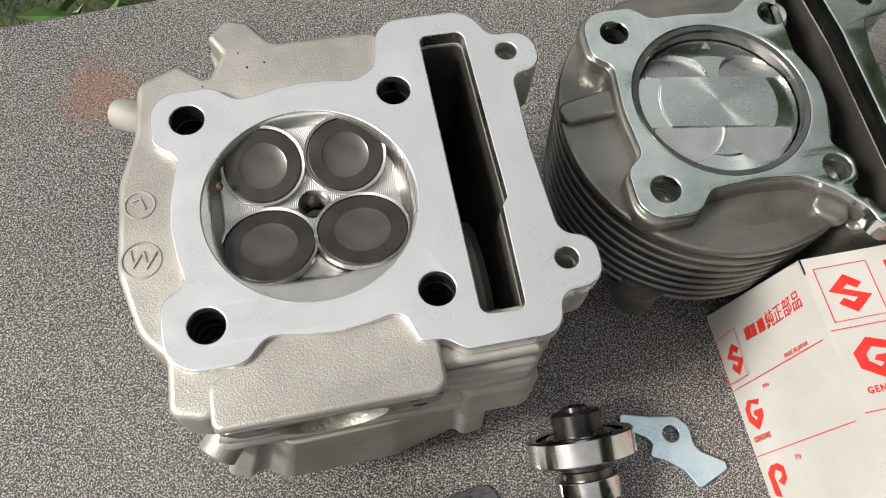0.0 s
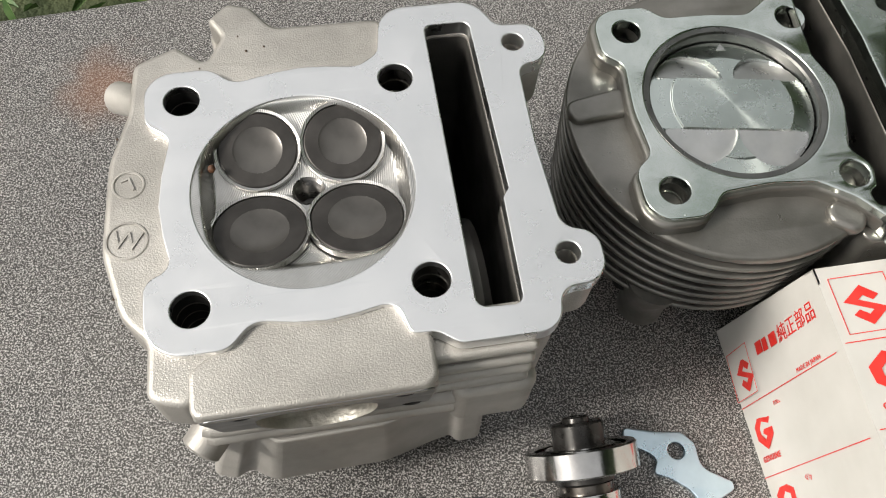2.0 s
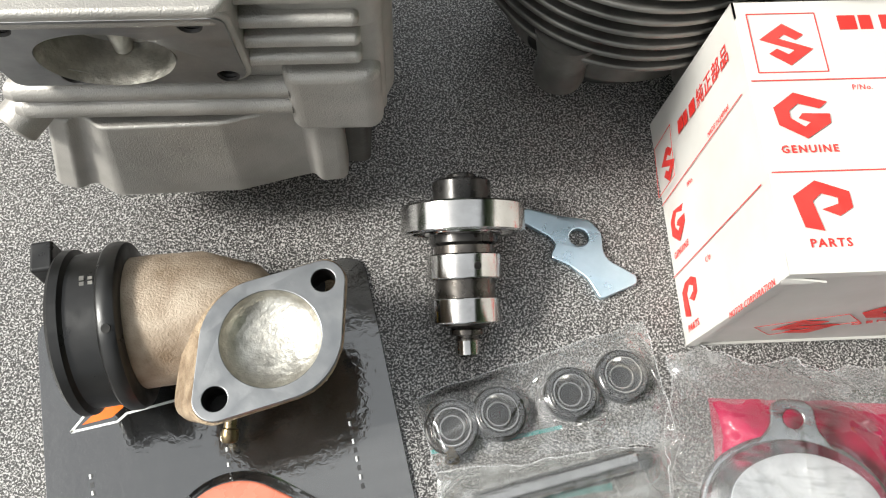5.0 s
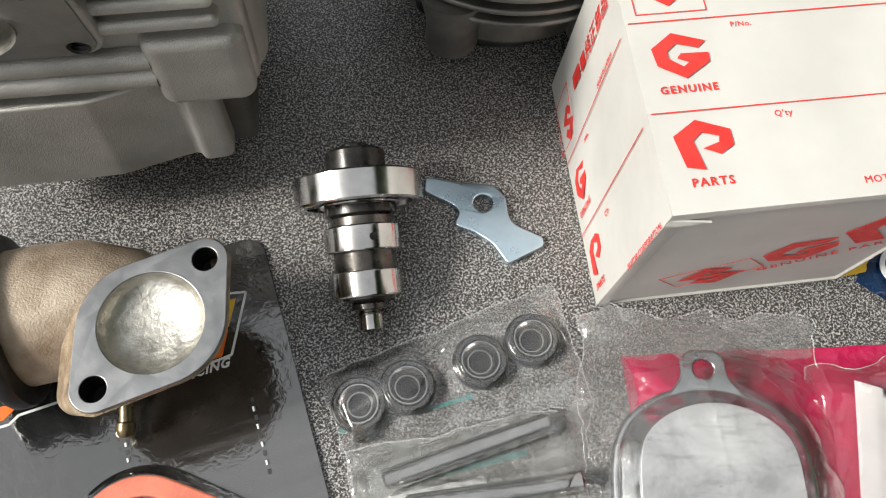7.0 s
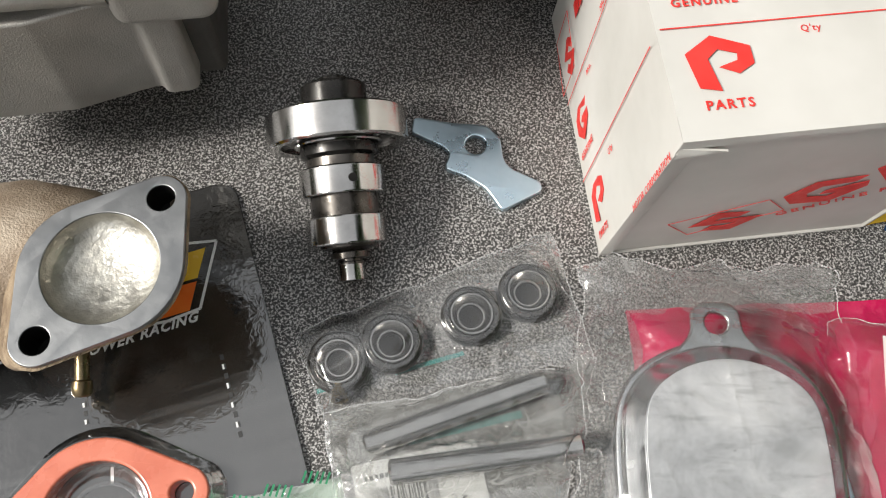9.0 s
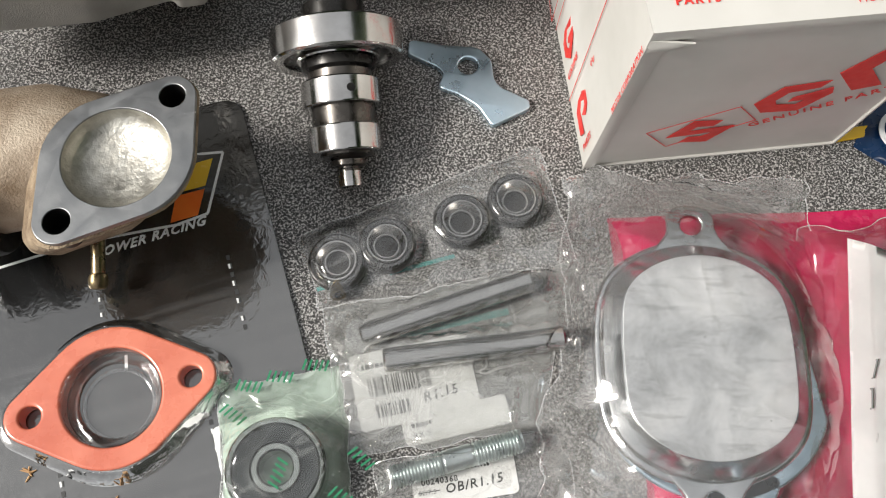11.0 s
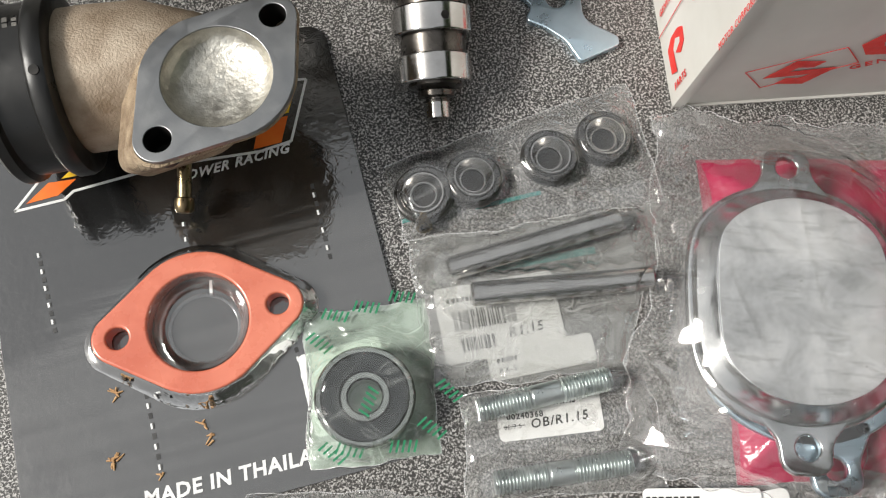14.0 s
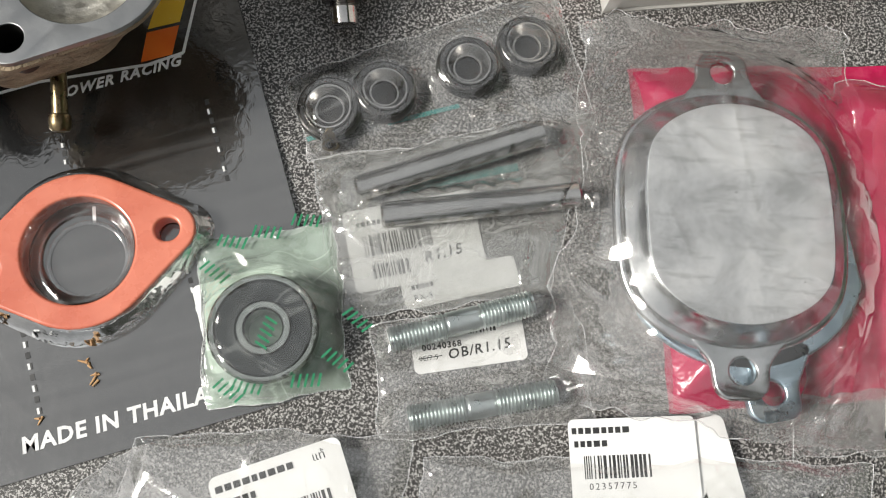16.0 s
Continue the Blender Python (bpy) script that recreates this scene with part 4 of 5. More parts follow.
def build_lever():
    pts = [(74.1, 88.2, 1.5), (86, 88.6, 8), (95.6, 90.0, 4), (100.6, 86.6, 4), (103.2, 78.0, 6), (114.6, 74.9, 1.5), (115.3, 72.2, 1.5), (105.2, 63.6, 1.6), (99.4, 69.6, 8), (92.6, 72.4, 10), (86.2, 73.4, 1.5), (87.2, 78.6, 3), (84.2, 80.4, 6), (74.6, 83.0, 1.2)]
    cx, cy = 93.9, 82.8
    o = rounded([(x - cx, y - cy, r) for x, y, r in pts])
    ob = part("steel_lever", prism([o, ring(0, 0, 3.1, 32)], 0.1, 2.3, 0.45, 3), ZINC, None, "", at(cx, cy, 0))
    tagged(ob, "small bluish zinc-plated steel decompression lever lying flat", "lever")


# ---- parts box ----
def emblem(kind, s):
    """Three plain red emblems, s mm wide."""
    if kind == "a":
        polys = [[(0.0, 0.62), (0.5, 1.0), (0.87, 0.72), (0.7, 0.6), (0.5, 0.74), (0.36, 0.64), (1.0, 0.38), (0.5, 0.0), (0.13, 0.28), (0.3, 0.4), (0.5, 0.26), (0.64, 0.36)]]
    elif kind == "b":
        polys = [[(0.0, 0.68), (0.42, 1.0), (1.0, 0.78), (0.84, 0.64), (0.46, 0.76), (0.27, 0.6), (0.27, 0.44), (0.5, 0.25), (0.62, 0.34), (0.42, 0.44), (0.5, 0.54), (1.0, 0.52), (0.98, 0.32), (0.5, 0.0), (0.04, 0.3)]]
    else:
        polys = [[(0.0, 0.7), (0.44, 1.0), (1.0, 0.76), (1.0, 0.44), (0.74, 0.28), (0.46, 0.42), (0.76, 0.52), (0.78, 0.64), (0.5, 0.74), (0.32, 0.58), (0.42, 0.0), (0.1, 0.08)]]
    bms = [prism([[(x * s, y * s * 0.95) for x, y in p]], 0, 0.12, 0.01, 1) for p in polys]
    return bm_join(*bms)


def bars(n, w, h, gap, seed):
    """Lettering too small or not to be copied, as plain bars."""
    rnd = random.Random(seed)
    out, x = [], 0.0
    for k in range(n):
        ww = w * rnd.uniform(0.7, 1.15)
        out.append(prism([[(x, 0), (x + ww, 0), (x + ww, h), (x, h)]], 0, 0.1, 0.005, 1))
        x += ww + gap
    return bm_join(*out)


def strip(x0, y0, x1, y1, w):
    d = Vector((x1 - x0, y1 - y0))
    a = math.degrees(math.atan2(d.y, d.x))
    bm = prism([[(0, -w / 2), (d.length, -w / 2), (d.length, w / 2), (0, w / 2)]], 0, 0.1, 0.005, 1)
    bm.transform(mm(x0, y0, 0, 0, 0, a))
    return bm


def box_print(panel, m, w, full):
    """The red print of one long side; x across, y down from the far edge as minus."""
    def put(name, bm, x, y, a=0.0):
        part(name, bm, RED, panel, "", m @ at(x, y, 0.1 if full else 0.32, 0, 0, a))
    put("emblem", emblem("a", 13.5), 5.2, -20.0)
    fr = bm_join(strip(3.2, -4, 21.2, -4, 0.25), strip(21.2, -4, 21.2, -22, 0.25), strip(21.2, -22, 3.2, -22, 0.25), strip(3.2, -22, 3.2, -4, 0.25))
    put("emblem_frame", fr, 0, 0)
    put("rule", strip(0.8, 0, w, 0, 0.3), 0, -24.4)
    put("rule", strip(0.8, 0, w, 0, 0.3), 0, -50.2)
    put("emblem", emblem("b", 13.8), 4.8, -41.2)
    put("printed_word", writing("GENUINE", 2.0, 1.25, bold=0.06), 4.4, -45.0)
    put("emblem", emblem("c", 13.8), 4.6, -65.8)
    put("printed_word", writing("PARTS", 2.1, 1.25, bold=0.06), 6.2, -69.8)
    for k in range(3):
        put("brand_bar", bars(1, 4.4, 4.4, 1.3, k), 27 + 5.6 * k, -9.4)
    put("printed_word", writing("純正部品", 4.6, 1.05), 44.5, -9.2)
    put("printed_word", writing("MADE IN JAPAN", 1.5, 1.1), 48.5, -21.0)
    put("printed_word", writing("P/No.", 1.5, 1.1), 26, -27.6)
    put("printed_word", writing("Q'ty", 1.6, 1.1), 30, -53.6)
    put("printed_word", writing("MOTOR CORPORATION", 1.8, 1.1), 46 if full else 40, -73.0)


def build_box():
    b = thing("parts_box", "white cardboard spare parts box with red print and worn flap", "box", at(134.3, 56.6, 0, 0, 0, 18.2))
    W, D, D2, H, S = 78.0, 80.4, 76.2, 78.2, -5.8
    def skin(c, thick, nx=14, ny=14, puff=0.0):
        """A board panel between four corners, slightly bowed."""
        c = [Vector(p) for p in c]
        nor = (c[1] - c[0]).cross(c[3] - c[0]).normalized()
        def face(off):
            def pl(u, v):
                p = (c[0] * (1 - u) + c[1] * u) * (1 - v) + (c[3] * (1 - u) + c[2] * u) * v
                bow = puff * 16 * u * (1 - u) * v * (1 - v) + 0.18 * nz(p.x, p.y, p.z, 22) * min(1, 14 * u * (1 - u), 14 * v * (1 - v))
                return p + nor * (bow + off)
            return pl
        bm = sheet(nx, ny, face(0))
        more = bmesh.ops.extrude_face_region(bm, geom=bm.faces[:])
        bmesh.ops.translate(bm, vec=nor * (-abs(thick)), verts=[v for v in more["geom"] if isinstance(v, bmesh.types.BMVert)])
        bmesh.ops.recalc_face_normals(bm, faces=bm.faces)
        return bm
    B = [(0, 0, 0.1), (W, 0, 0.1), (W, D, 0.1), (0, D, 0.1)]
    T = [(0, S, H), (W, S, H), (W, S + D2, H), (0, S + D2, H)]
    top = part("top_panel", skin([T[0], T[1], T[2], T[3]], -0.6, puff=0.0), CARDBOARD, b, "white top panel with red emblems")
    left = part("left_panel", skin([B[3], B[0], T[0], T[3]], -0.6), CARDBOARD, b, "white side panel with red emblems")
    lip = 4.0
    fl = [(1.2, 0.8, 0.4), (W - 0.8, 0.8, 0.4), (W - 0.8, S + 0.9, H - lip), (1.2, S + 0.9, H - lip)]
    front = part("front_flap", skin(fl, -0.6, puff=0.0), CARDBOARD, b, "tucked front flap with red emblems")
    part("right_panel", skin([B[1], B[2], T[2], T[1]], -0.6), CARDBOARD, b)
    part("back_panel", skin([B[2], B[3], T[3], T[2]], -0.6), CARDBOARD, b)
    part("bottom_panel", skin([B[3], B[2], B[1], B[0]], -0.5), CARDBOARD, b)
    part("inner_wall", skin([(1, 3.4, 1), (W - 1, 3.4, 1), (W - 1, S + 4.4, H - 0.8), (1, S + 4.4, H - 0.8)], -0.5), KRAFT, b)
    # folded lip of the top and the torn corner tab
    part("folded_lip", skin([(0.2, S + 0.2, H - 3.6), (W, S + 0.2, H - 3.6), (W, S, H), (0.2, S, H)], -0.5, 20, 3, 0.2), CARDBOARD, b)
    tab = skin([(0.4, S + 0.4, H - 8.4), (9, S + 0.2, H - 7.0), (10.4, S - 0.8, H - 4.4), (0.4, S + 0.2, H - 3.4)], 0.5, 8, 4, 0.6)
    part("torn_tab", tab, CARDBOARD, b, "crumpled torn corner tab")
    part("side_edge", skin([(0, 0, 0.2), (3.2, -0.2, 0.2), (5.0, S + 1.0, H - 8), (0, S + 0.2, H - 6)], 0.35, 4, 14, 0.3), CARDBOARD, b)
    rt = Matrix.Translation((0, (S + D2) * MM, (H + 0.12) * MM))
    box_print(top, rt, W - 1, True)
    # the same print on the left side: x goes up the side, y runs along it
    lean = (Vector((0, S, H)) + (Vector((0, S + D2, H)) - Vector((0, D, 0)))) / 2
    m = Matrix(((0, 0, -1, -0.15 * MM), (lean.x / H, 1, 0, (D - 7.4) * MM), (lean.z / H, 0, 0, 0.0), (0, 0, 0, 1)))
    m[1][0] = lean.y / H
    box_print(left, m, 74, False)
    # front print
    tilt = math.degrees(math.atan2(-S, H))
    fm = Matrix.Translation((0, 0.1 * MM, 0)) @ pose(0, 0, 0, 90 + tilt, 0, 0)
    def putf(name, bm, x, y, dz=1.2, sc=(1, 1)):
        bm.transform(Matrix.Diagonal((sc[0], sc[1], 1, 1)))
        part(name, bm, RED, front, "", fm @ at(x, y, dz))
    def slant(bm, w=None):
        if w:
            long = max(v.co.x for v in bm.verts)
            bm.transform(Matrix.Diagonal((w / long, 1, 1, 1)))
        bm.transform(mm(0, 0, 0, 0, 0, 28))
        return bm
    for kind, sz, x, y in (("a", 18.5, 25.6, 7.6), ("b", 19.5, 45.0, 24.0), ("c", 23.0, 62.6, 36.0)):
        putf("emblem", slant(emblem(kind, sz)), x, y, -0.3)
    putf("emblem_frame", bm_join(strip(13.6, 22, 35.8, 34.4, 0.3), strip(35.8, 34.4, 43.8, 24.4, 0.3), strip(43.8, 24.4, 22.3, 10.7, 0.3), strip(22.3, 10.7, 13.6, 22, 0.3)), 0, 0, -0.3)
    putf("printed_word", slant(writing("GENUINE PARTS", 2.9, 1.3, bold=0.06), 40.0), 43.5, 19.5, -0.3)


# ---- packed card with spacer, manifold ----
def build_card():
    m = at(89.6, -55.3, 0, 0, 0, 28.7)
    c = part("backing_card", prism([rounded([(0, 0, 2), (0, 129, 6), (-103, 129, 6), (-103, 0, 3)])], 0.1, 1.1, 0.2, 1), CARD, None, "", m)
    tagged(c, "black glossy skin-packed backing card with orange and white print", "packaging")
    inv = (m.inverted())
    def here(x, y):
        p = inv @ Vector((x * MM, y * MM, 0))
        return p.x / MM, p.y / MM
    def ink(name, mat, bm, z=1.14):
        bm.transform(mm(0, 0, z))
        part(name, bm, mat, c)
    # emblem: slanted orange and yellow blocks inside a white outline
    line = [here(x, y) for x, y in ((-37.8, -20.2), (-26, -13.6), (-24.4, -10.6), (-3, 2.5), (21.9, 13.4), (29.6, 18.7), (28.2, 38.6), (20, 36))]
    ink("emblem_outline", WHITE_INK, bm_join(*[strip(*a, *b, 0.75) for a, b in zip(line, line[1:])], strip(*line[0], *here(-34, -8), 0.75)))
    for pts, mat in ((((-35.6, -17.4), (-28, -12.8), (-25, -7), (-32, -10)), ORANGE_INK), (((-29, -8), (-25, -6), (-20, 1), (-26, -2)), YELLOW_INK), (((20, 13.6), (27, 17.6), (26.4, 26), (19, 22)), ORANGE_INK), (((19, 23), (26.3, 27), (25.8, 36), (19, 32)), YELLOW_INK)):
        ink("emblem_block", mat, prism([[here(*p) for p in pts]], 0, 0.08, 0.005, 1))
    w = writing("POWER RACING", 2.7, 1.14, shear=0.42, bold=0.12)
    x, y = here(2.6, -1.2)
    a = 2.4
    w.transform(mm(x, y, 0, 0, 0, a))
    ink("printed_line", WHITE_INK, w)
    w = writing("MADE IN THAILAND", 3.6, 1.1, shear=0.1, bold=0.16)
    x, y = here(22.3, -85.6)
    w.transform(mm(x, y, 0, 0, 0, -0.6))
    ink("printed_line", WHITE_INK, w)
    # rows of little slits where the film is drawn down
    rows = (((38.6, 7.4), (50.3, -13.5)), ((-27.4, -29.9), (-14.5, -50.4)), ((13.2, -58.9), (23.8, -77.4)), ((7.6, -12), (10.6, -18)), ((45, -34), (57, -55)))
    for k, (p0, p1) in enumerate(rows):
        p0, p1 = Vector(here(*p0)), Vector(here(*p1))
        n = max(3, int((p1 - p0).length / 2.4))
        d = (p1 - p0) / n
        for i in range(n):
            q = p0 + d * i
            e = q + d * 0.55
            ink("slit", WHITE_INK if (i + k) % 2 else BLACK_INK, strip(q.x, q.y, e.x, e.y, 0.55), 1.16)
            ink("slit_lip", BLACK_INK, strip(q.x + 0.5, q.y, e.x + 0.5, e.y, 0.5), 1.15)
    # spacer under the film
    out = hull([(0, 0, 18.9), (-20.9, 0, 6.7), (20.9, 0, 6.7)])
    gm = at(22.0, -38.1, 1.2, 0, 0, 26.8)
    holes = [ring(0, 0, 13.1, 72), ring(-20.9, 0, 2.9, 28), ring(20.9, 0, 2.9, 28)]
    gk = part("carburettor_spacer", prism([out, *holes], 0, 5.6, 0.7, 3), ORANGE, None, "", gm)
    tagged(gk, "orange-red phenolic intake spacer sealed onto the card", "spacer")
    sk = bmesh.new()
    def skirt(o, k0, k1, grow):
        rows = []
        for f, z in ((0.0, 5.75), (0.25, 4.6), (0.6, 1.4), (1.0, 0.06)):
            rows.append([sk.verts.new((x * (1 + (k1 * f + k0) / max(math.hypot(x, y), 1)), y * (1 + (k1 * f + k0) / max(math.hypot(x, y), 1)), z)) for x, y in o])
        for a, b in zip(rows, rows[1:]):
            for i in range(len(o)):
                sk.faces.new((a[i], a[(i + 1) % len(o)], b[(i + 1) % len(o)], b[i]))
    skirt(out, 0.1, 3.4, 1)
    skirt(holes[0], -0.1, -3.0, -1)
    f = part("skin_film", sk, SKIN, None, "", gm, 60)
    f.visible_shadow = False
    tagged(f, "clear shrink film drawn tightly over the orange spacer", "film")
    tag = strip(0, 8.2, -1.2, 12.2, 0.8)
    part("film_mark", tag, WHITE_INK, gk, "", at(0, 0, -0.05, 0, 0, -24))
    part("film_ring", lathe([(8.7, 0.0), (9.0, 0.12), (9.6, 0.12), (9.9, 0.0)], 56), SKIN, gk, "faint pressed ring in the film", at(0.4, -1.2, 0.0))


def build_manifold():
    mf = thing("intake_manifold", "dusty cast aluminium intake manifold elbow with a black rubber end", "manifold", at(20.2, 12.2, 0, 0, 0, 67.0))
    zt = 47.0
    out = hull([(-1.2, 1.0, 16.6), (1.2, -1.0, 16.6), (-20.0, 0, 5.8), (20.0, 0, 5.8)])
    fl = prism([out, ring(0, 0, 13, 64), ring(-20.2, 0, 3.2, 28), ring(20.2, 0, 3.2, 28)], zt - 2.6, zt, 0.2, 2)
    part("flange_face", fl, FLANGE, mf, "smooth grey faced flange")
    # rough body below the flange, drafted towards the elbow
    loft, rows = bmesh.new(), []
    for z, k, dx, dy in ((zt - 1.2, 1.0, 0, 0), (zt - 1.9, 1.03, 0, 0.2), (zt - 4.5, 1.02, -0.8, 2.0), (zt - 10.0, 1.0, -2.6, 6.4), (zt - 17.0, 0.95, -3.8, 9.6), (zt - 26.0, 0.85, -4.4, 12.0)):
        rows.append([loft.verts.new((x * k + dx + 0.4 * nz(x, y, z, 5), y * k + dy + 0.4 * nz(x, y, z + 30, 5), z + 0.2 * nz(x, y, z, 7))) for x, y in out])
    for a, b in zip(rows, rows[1:]):
        for i in range(len(out)):
            loft.faces.new((a[i], a[(i + 1) % len(out)], b[(i + 1) % len(out)], b[i]))
    loft.faces.new(rows[-1])
    bmesh.ops.recalc_face_normals(loft, faces=loft.faces)
    part("flange_body", loft, SAND, mf, "rough sandy cast edge")
    # inside of the elbow: a bright scratched bowl
    bowl = lathe([(13.0, zt - 0.5), (12.8, zt - 2.2), (11.6, zt - 4.2), (8, zt - 6.0), (0, zt - 6.8)], 56)
    bmesh.ops.reverse_faces(bowl, faces=bowl.faces)
    part("bore", bowl, POLISH, mf, "bright scratched bore")
    for x in (-20.2, 20.2):
        part("bolt_hole", hole_wall(3.15, zt - 9.4, zt - 0.3, x, 0, 28), HOLE_SHADE, mf)
    # elbow body: in the world's turn, the pipe leaves towards the rubber end
    un = pose(0, 0, 0, 0, 0, -67.0) @ at(-20.2, -12.2, 0)
    path = [(24, 10, 32), (20, 13, 29.5), (14, 17, 27), (5, 19.6, 26), (-6, 18.0, 25.6), (-17, 13.6, 25.6), (-29, 8.0, 25.8)]
    part("elbow", tube(path, 15, 36, [5.0, 9.0, 13.0, 16.6, 18.4, 18.6, 18.6]), BARE, mf, "sandy beige raw casting", un, 60)
    q = un @ at(-22.8, 10.8, 25.2, 0, 0, 25)
    # rubber end with two collars
    rub = lathe([(17.0, 2), (21.2, 2), (22.4, 1.2), (22.9, -0.4), (22.9, -3.6), (22.2, -4.8), (20.9, -5.2), (20.9, -15.5), (21.4, -16), (22.4, -16.6), (22.6, -19.6), (21.8, -20.8), (18.2, -21), (17.2, -19), (17.2, -2)], 64, True)
    rub.transform(Matrix.Diagonal((1.035, 1.035, 0.8, 1)))
    r = part("rubber_sleeve", rub, RUBBER, mf, "glossy black rubber sleeve", q @ at(0, 0, 0, 0, 90, 0), 40)
    part("clamp_tab", prism([box_outline(-5, -4, 5, 5, 1)], 0, 6, 0.6), RUBBER, r, "", at(-6, 19.5, -25))
    out_q = Vector((0.144, -0.309, 0.94)).to_track_quat("Z", "Y").to_matrix().to_4x4()
    # raised dark disc, its colour replacing the shade of a real pinhole
    part("pinhole", lathe([(1.25, -0.6), (1.2, 0.25), (0, 0.25)], 20), HOLE_SHADE, mf, "", un @ at(-20.4, 3.0, 47.6) @ out_q)
    part("mould_text_bars", bm_join(*[(bars(4, 1.1, 1.2, 0.4, 5 + k), mm(0, -2.2 * k, 0)) for k in range(4)]), FINS, r, "", at(-20.9, 2, -7, 0, -90, 0) @ pose(0, 0, 0, 0, 0, 90))
    # brass vacuum nipple
    d = Vector((2.6, -10.4, -3.2)).to_track_quat("Z", "Y").to_matrix().to_4x4()
    nip = lathe([(1.9, -9), (1.9, 7), (2.5, 7.3), (2.7, 8.8), (2.6, 10.4), (2.0, 11.2), (1.1, 11.4), (1.0, 8), (0, 8)], 28)
    part("vacuum_nipple", nip, BRASS, mf, "dull brass vacuum nipple", un @ Matrix.Translation((0.0072, -0.0008, 0.0115)) @ d)


# ---- bags ----
def drape(x, y, base, bumps):
    """Height of a film lying over things: (x, y, radius, height) each."""
    z = base
    for bx, by, r, hgt in bumps:
        d = math.hypot(x - bx, y - by)
        z = max(z, base + (hgt - base) * (1 - smooth(r * 0.8, r * 1.9, d)))
    return z


def bag(name, label, mat, corners, base, bumps, crease0, seed, n=46, edge=2.2, category="plastic bag", back=None, back_z=0.7):
    """A clear bag: top film over its contents, with creases and an uneven outline, and a milkier film beneath them."""
    c = [Vector((*p, 0)) for p in corners]
    rnd = random.Random(seed)
    mid, span = sum(c, Vector()) / 4, (c[2] - c[0]).length / 2
    folds = []
    for k in range(11):
        a = rnd.uniform(0, math.pi)
        folds.append((mid + Vector((rnd.uniform(-0.8, 0.8) * span, rnd.uniform(-0.8, 0.8) * span, 0)), Vector((math.cos(a), math.sin(a), 0)), rnd.uniform(0.25, 0.7) * span, rnd.uniform(0.7, 2.0), rnd.uniform(0.6, 1.1)))
    def crumple(p):
        z = 0.0
        for at_p, d, ln, hgt, wide in folds:
            along = (p - at_p).dot(d)
            side = (p - at_p).cross(d).z + 1.2 * nz(p.x, p.y, seed + 80, 22)
            if abs(along) < ln:
                z = max(z, hgt * max(1 - abs(side) / wide, 0) * (1 - (along / ln) ** 2))
        return z
    def pl(u, v):
        p = (c[0] * (1 - u) + c[1] * u) * (1 - v) + (c[3] * (1 - u) + c[2] * u) * v
        rim = min(u, 1 - u, v, 1 - v)
        w = edge * (1 - smooth(0, 0.25, rim))
        p = p + Vector((w * (nz(p.x, p.y, seed, 14) + 0.4 * nz(p.x, p.y, seed, 5)), w * (nz(p.x, p.y, seed + 40, 14) + 0.4 * nz(p.x, p.y, seed + 7, 5)), 0))
        wx, wy = p.x + 5 * nz(p.x, p.y, seed + 2, 20), p.y + 5 * nz(p.x, p.y, seed + 3, 20)
        ridge = max(1 - abs(nz(wx * 0.7, wy, seed + 9, 18)) * 3.0, 0) ** 2
        small = crumple(Vector((p.x, p.y, 0)))
        lie = drape(p.x, p.y, base, bumps)
        crease = crease0 * (1 - 0.8 * smooth(base + 1, base + 5, lie))
        z = lie + crease * (0.8 * ridge + small + 0.25 * nz(p.x, p.y, seed, 12) + 0.3) * (0.35 + 0.65 * smooth(0, 0.12, rim))
        z = z * (0.5 + 0.5 * smooth(0, 0.06, rim)) + 0.3
        return Vector((p.x, p.y, max(z, 0.35)))
    ob = part(name, sheet(n, n, pl), mat, None, "", None, 60)
    ob.visible_shadow = False
    tagged(ob, label, category)
    under = part("back_film", sheet(n // 2, n // 2, lambda u, v: (lambda p: Vector((p.x, p.y, min(p.z, back_z + 0.25 * nz(p.x, p.y, seed + 60, 9)))))(pl(u, v))), back or FILM_BACK, ob, "milky lower film", None, 60)
    under.visible_shadow = False
    # welded sides and the open mouth
    for side in range(4):
        line = []
        for i in range(n + 1):
            t = i / n
            line.append(pl(*((t, 0.0), (1.0, t), (t, 1.0), (0.0, t))[side]) + Vector((0, 0, 0.12)))
        seam = part("seam" if side % 2 else "mouth_edge", tube(line, 0.13, 6), FILM_EDGE, ob)
        seam.visible_shadow = False
    return ob


def barcode(parent, x, y, w, h, z, seed, m):
    rnd = random.Random(seed)
    out, px = [], 0.0
    while px < w:
        bw = rnd.choice((0.25, 0.25, 0.45, 0.7))
        out.append(prism([[(px, 0), (px + bw, 0), (px + bw, h), (px, h)]], 0, 0.05, 0.002, 1))
        px += bw + rnd.choice((0.25, 0.4, 0.6))
    part("barcode", bm_join(*out), BLACK_INK, parent, "", m @ at(x, y, z))


def label(name, text_label, w, h, m, r=1.4):
    ob = part(name, prism([box_outline(0, 0, w, h, r)], 0, 0.15, 0.03, 1), PAPER, None, "", m)
    tagged(ob, text_label, "label")
    return ob


def ink_on(ob, bm, x, y, a=0.0, mat=None, name="printed_word"):
    part(name, bm, mat or BLACK_INK, ob, "", at(x, y, 0.17, 0, 0, a))


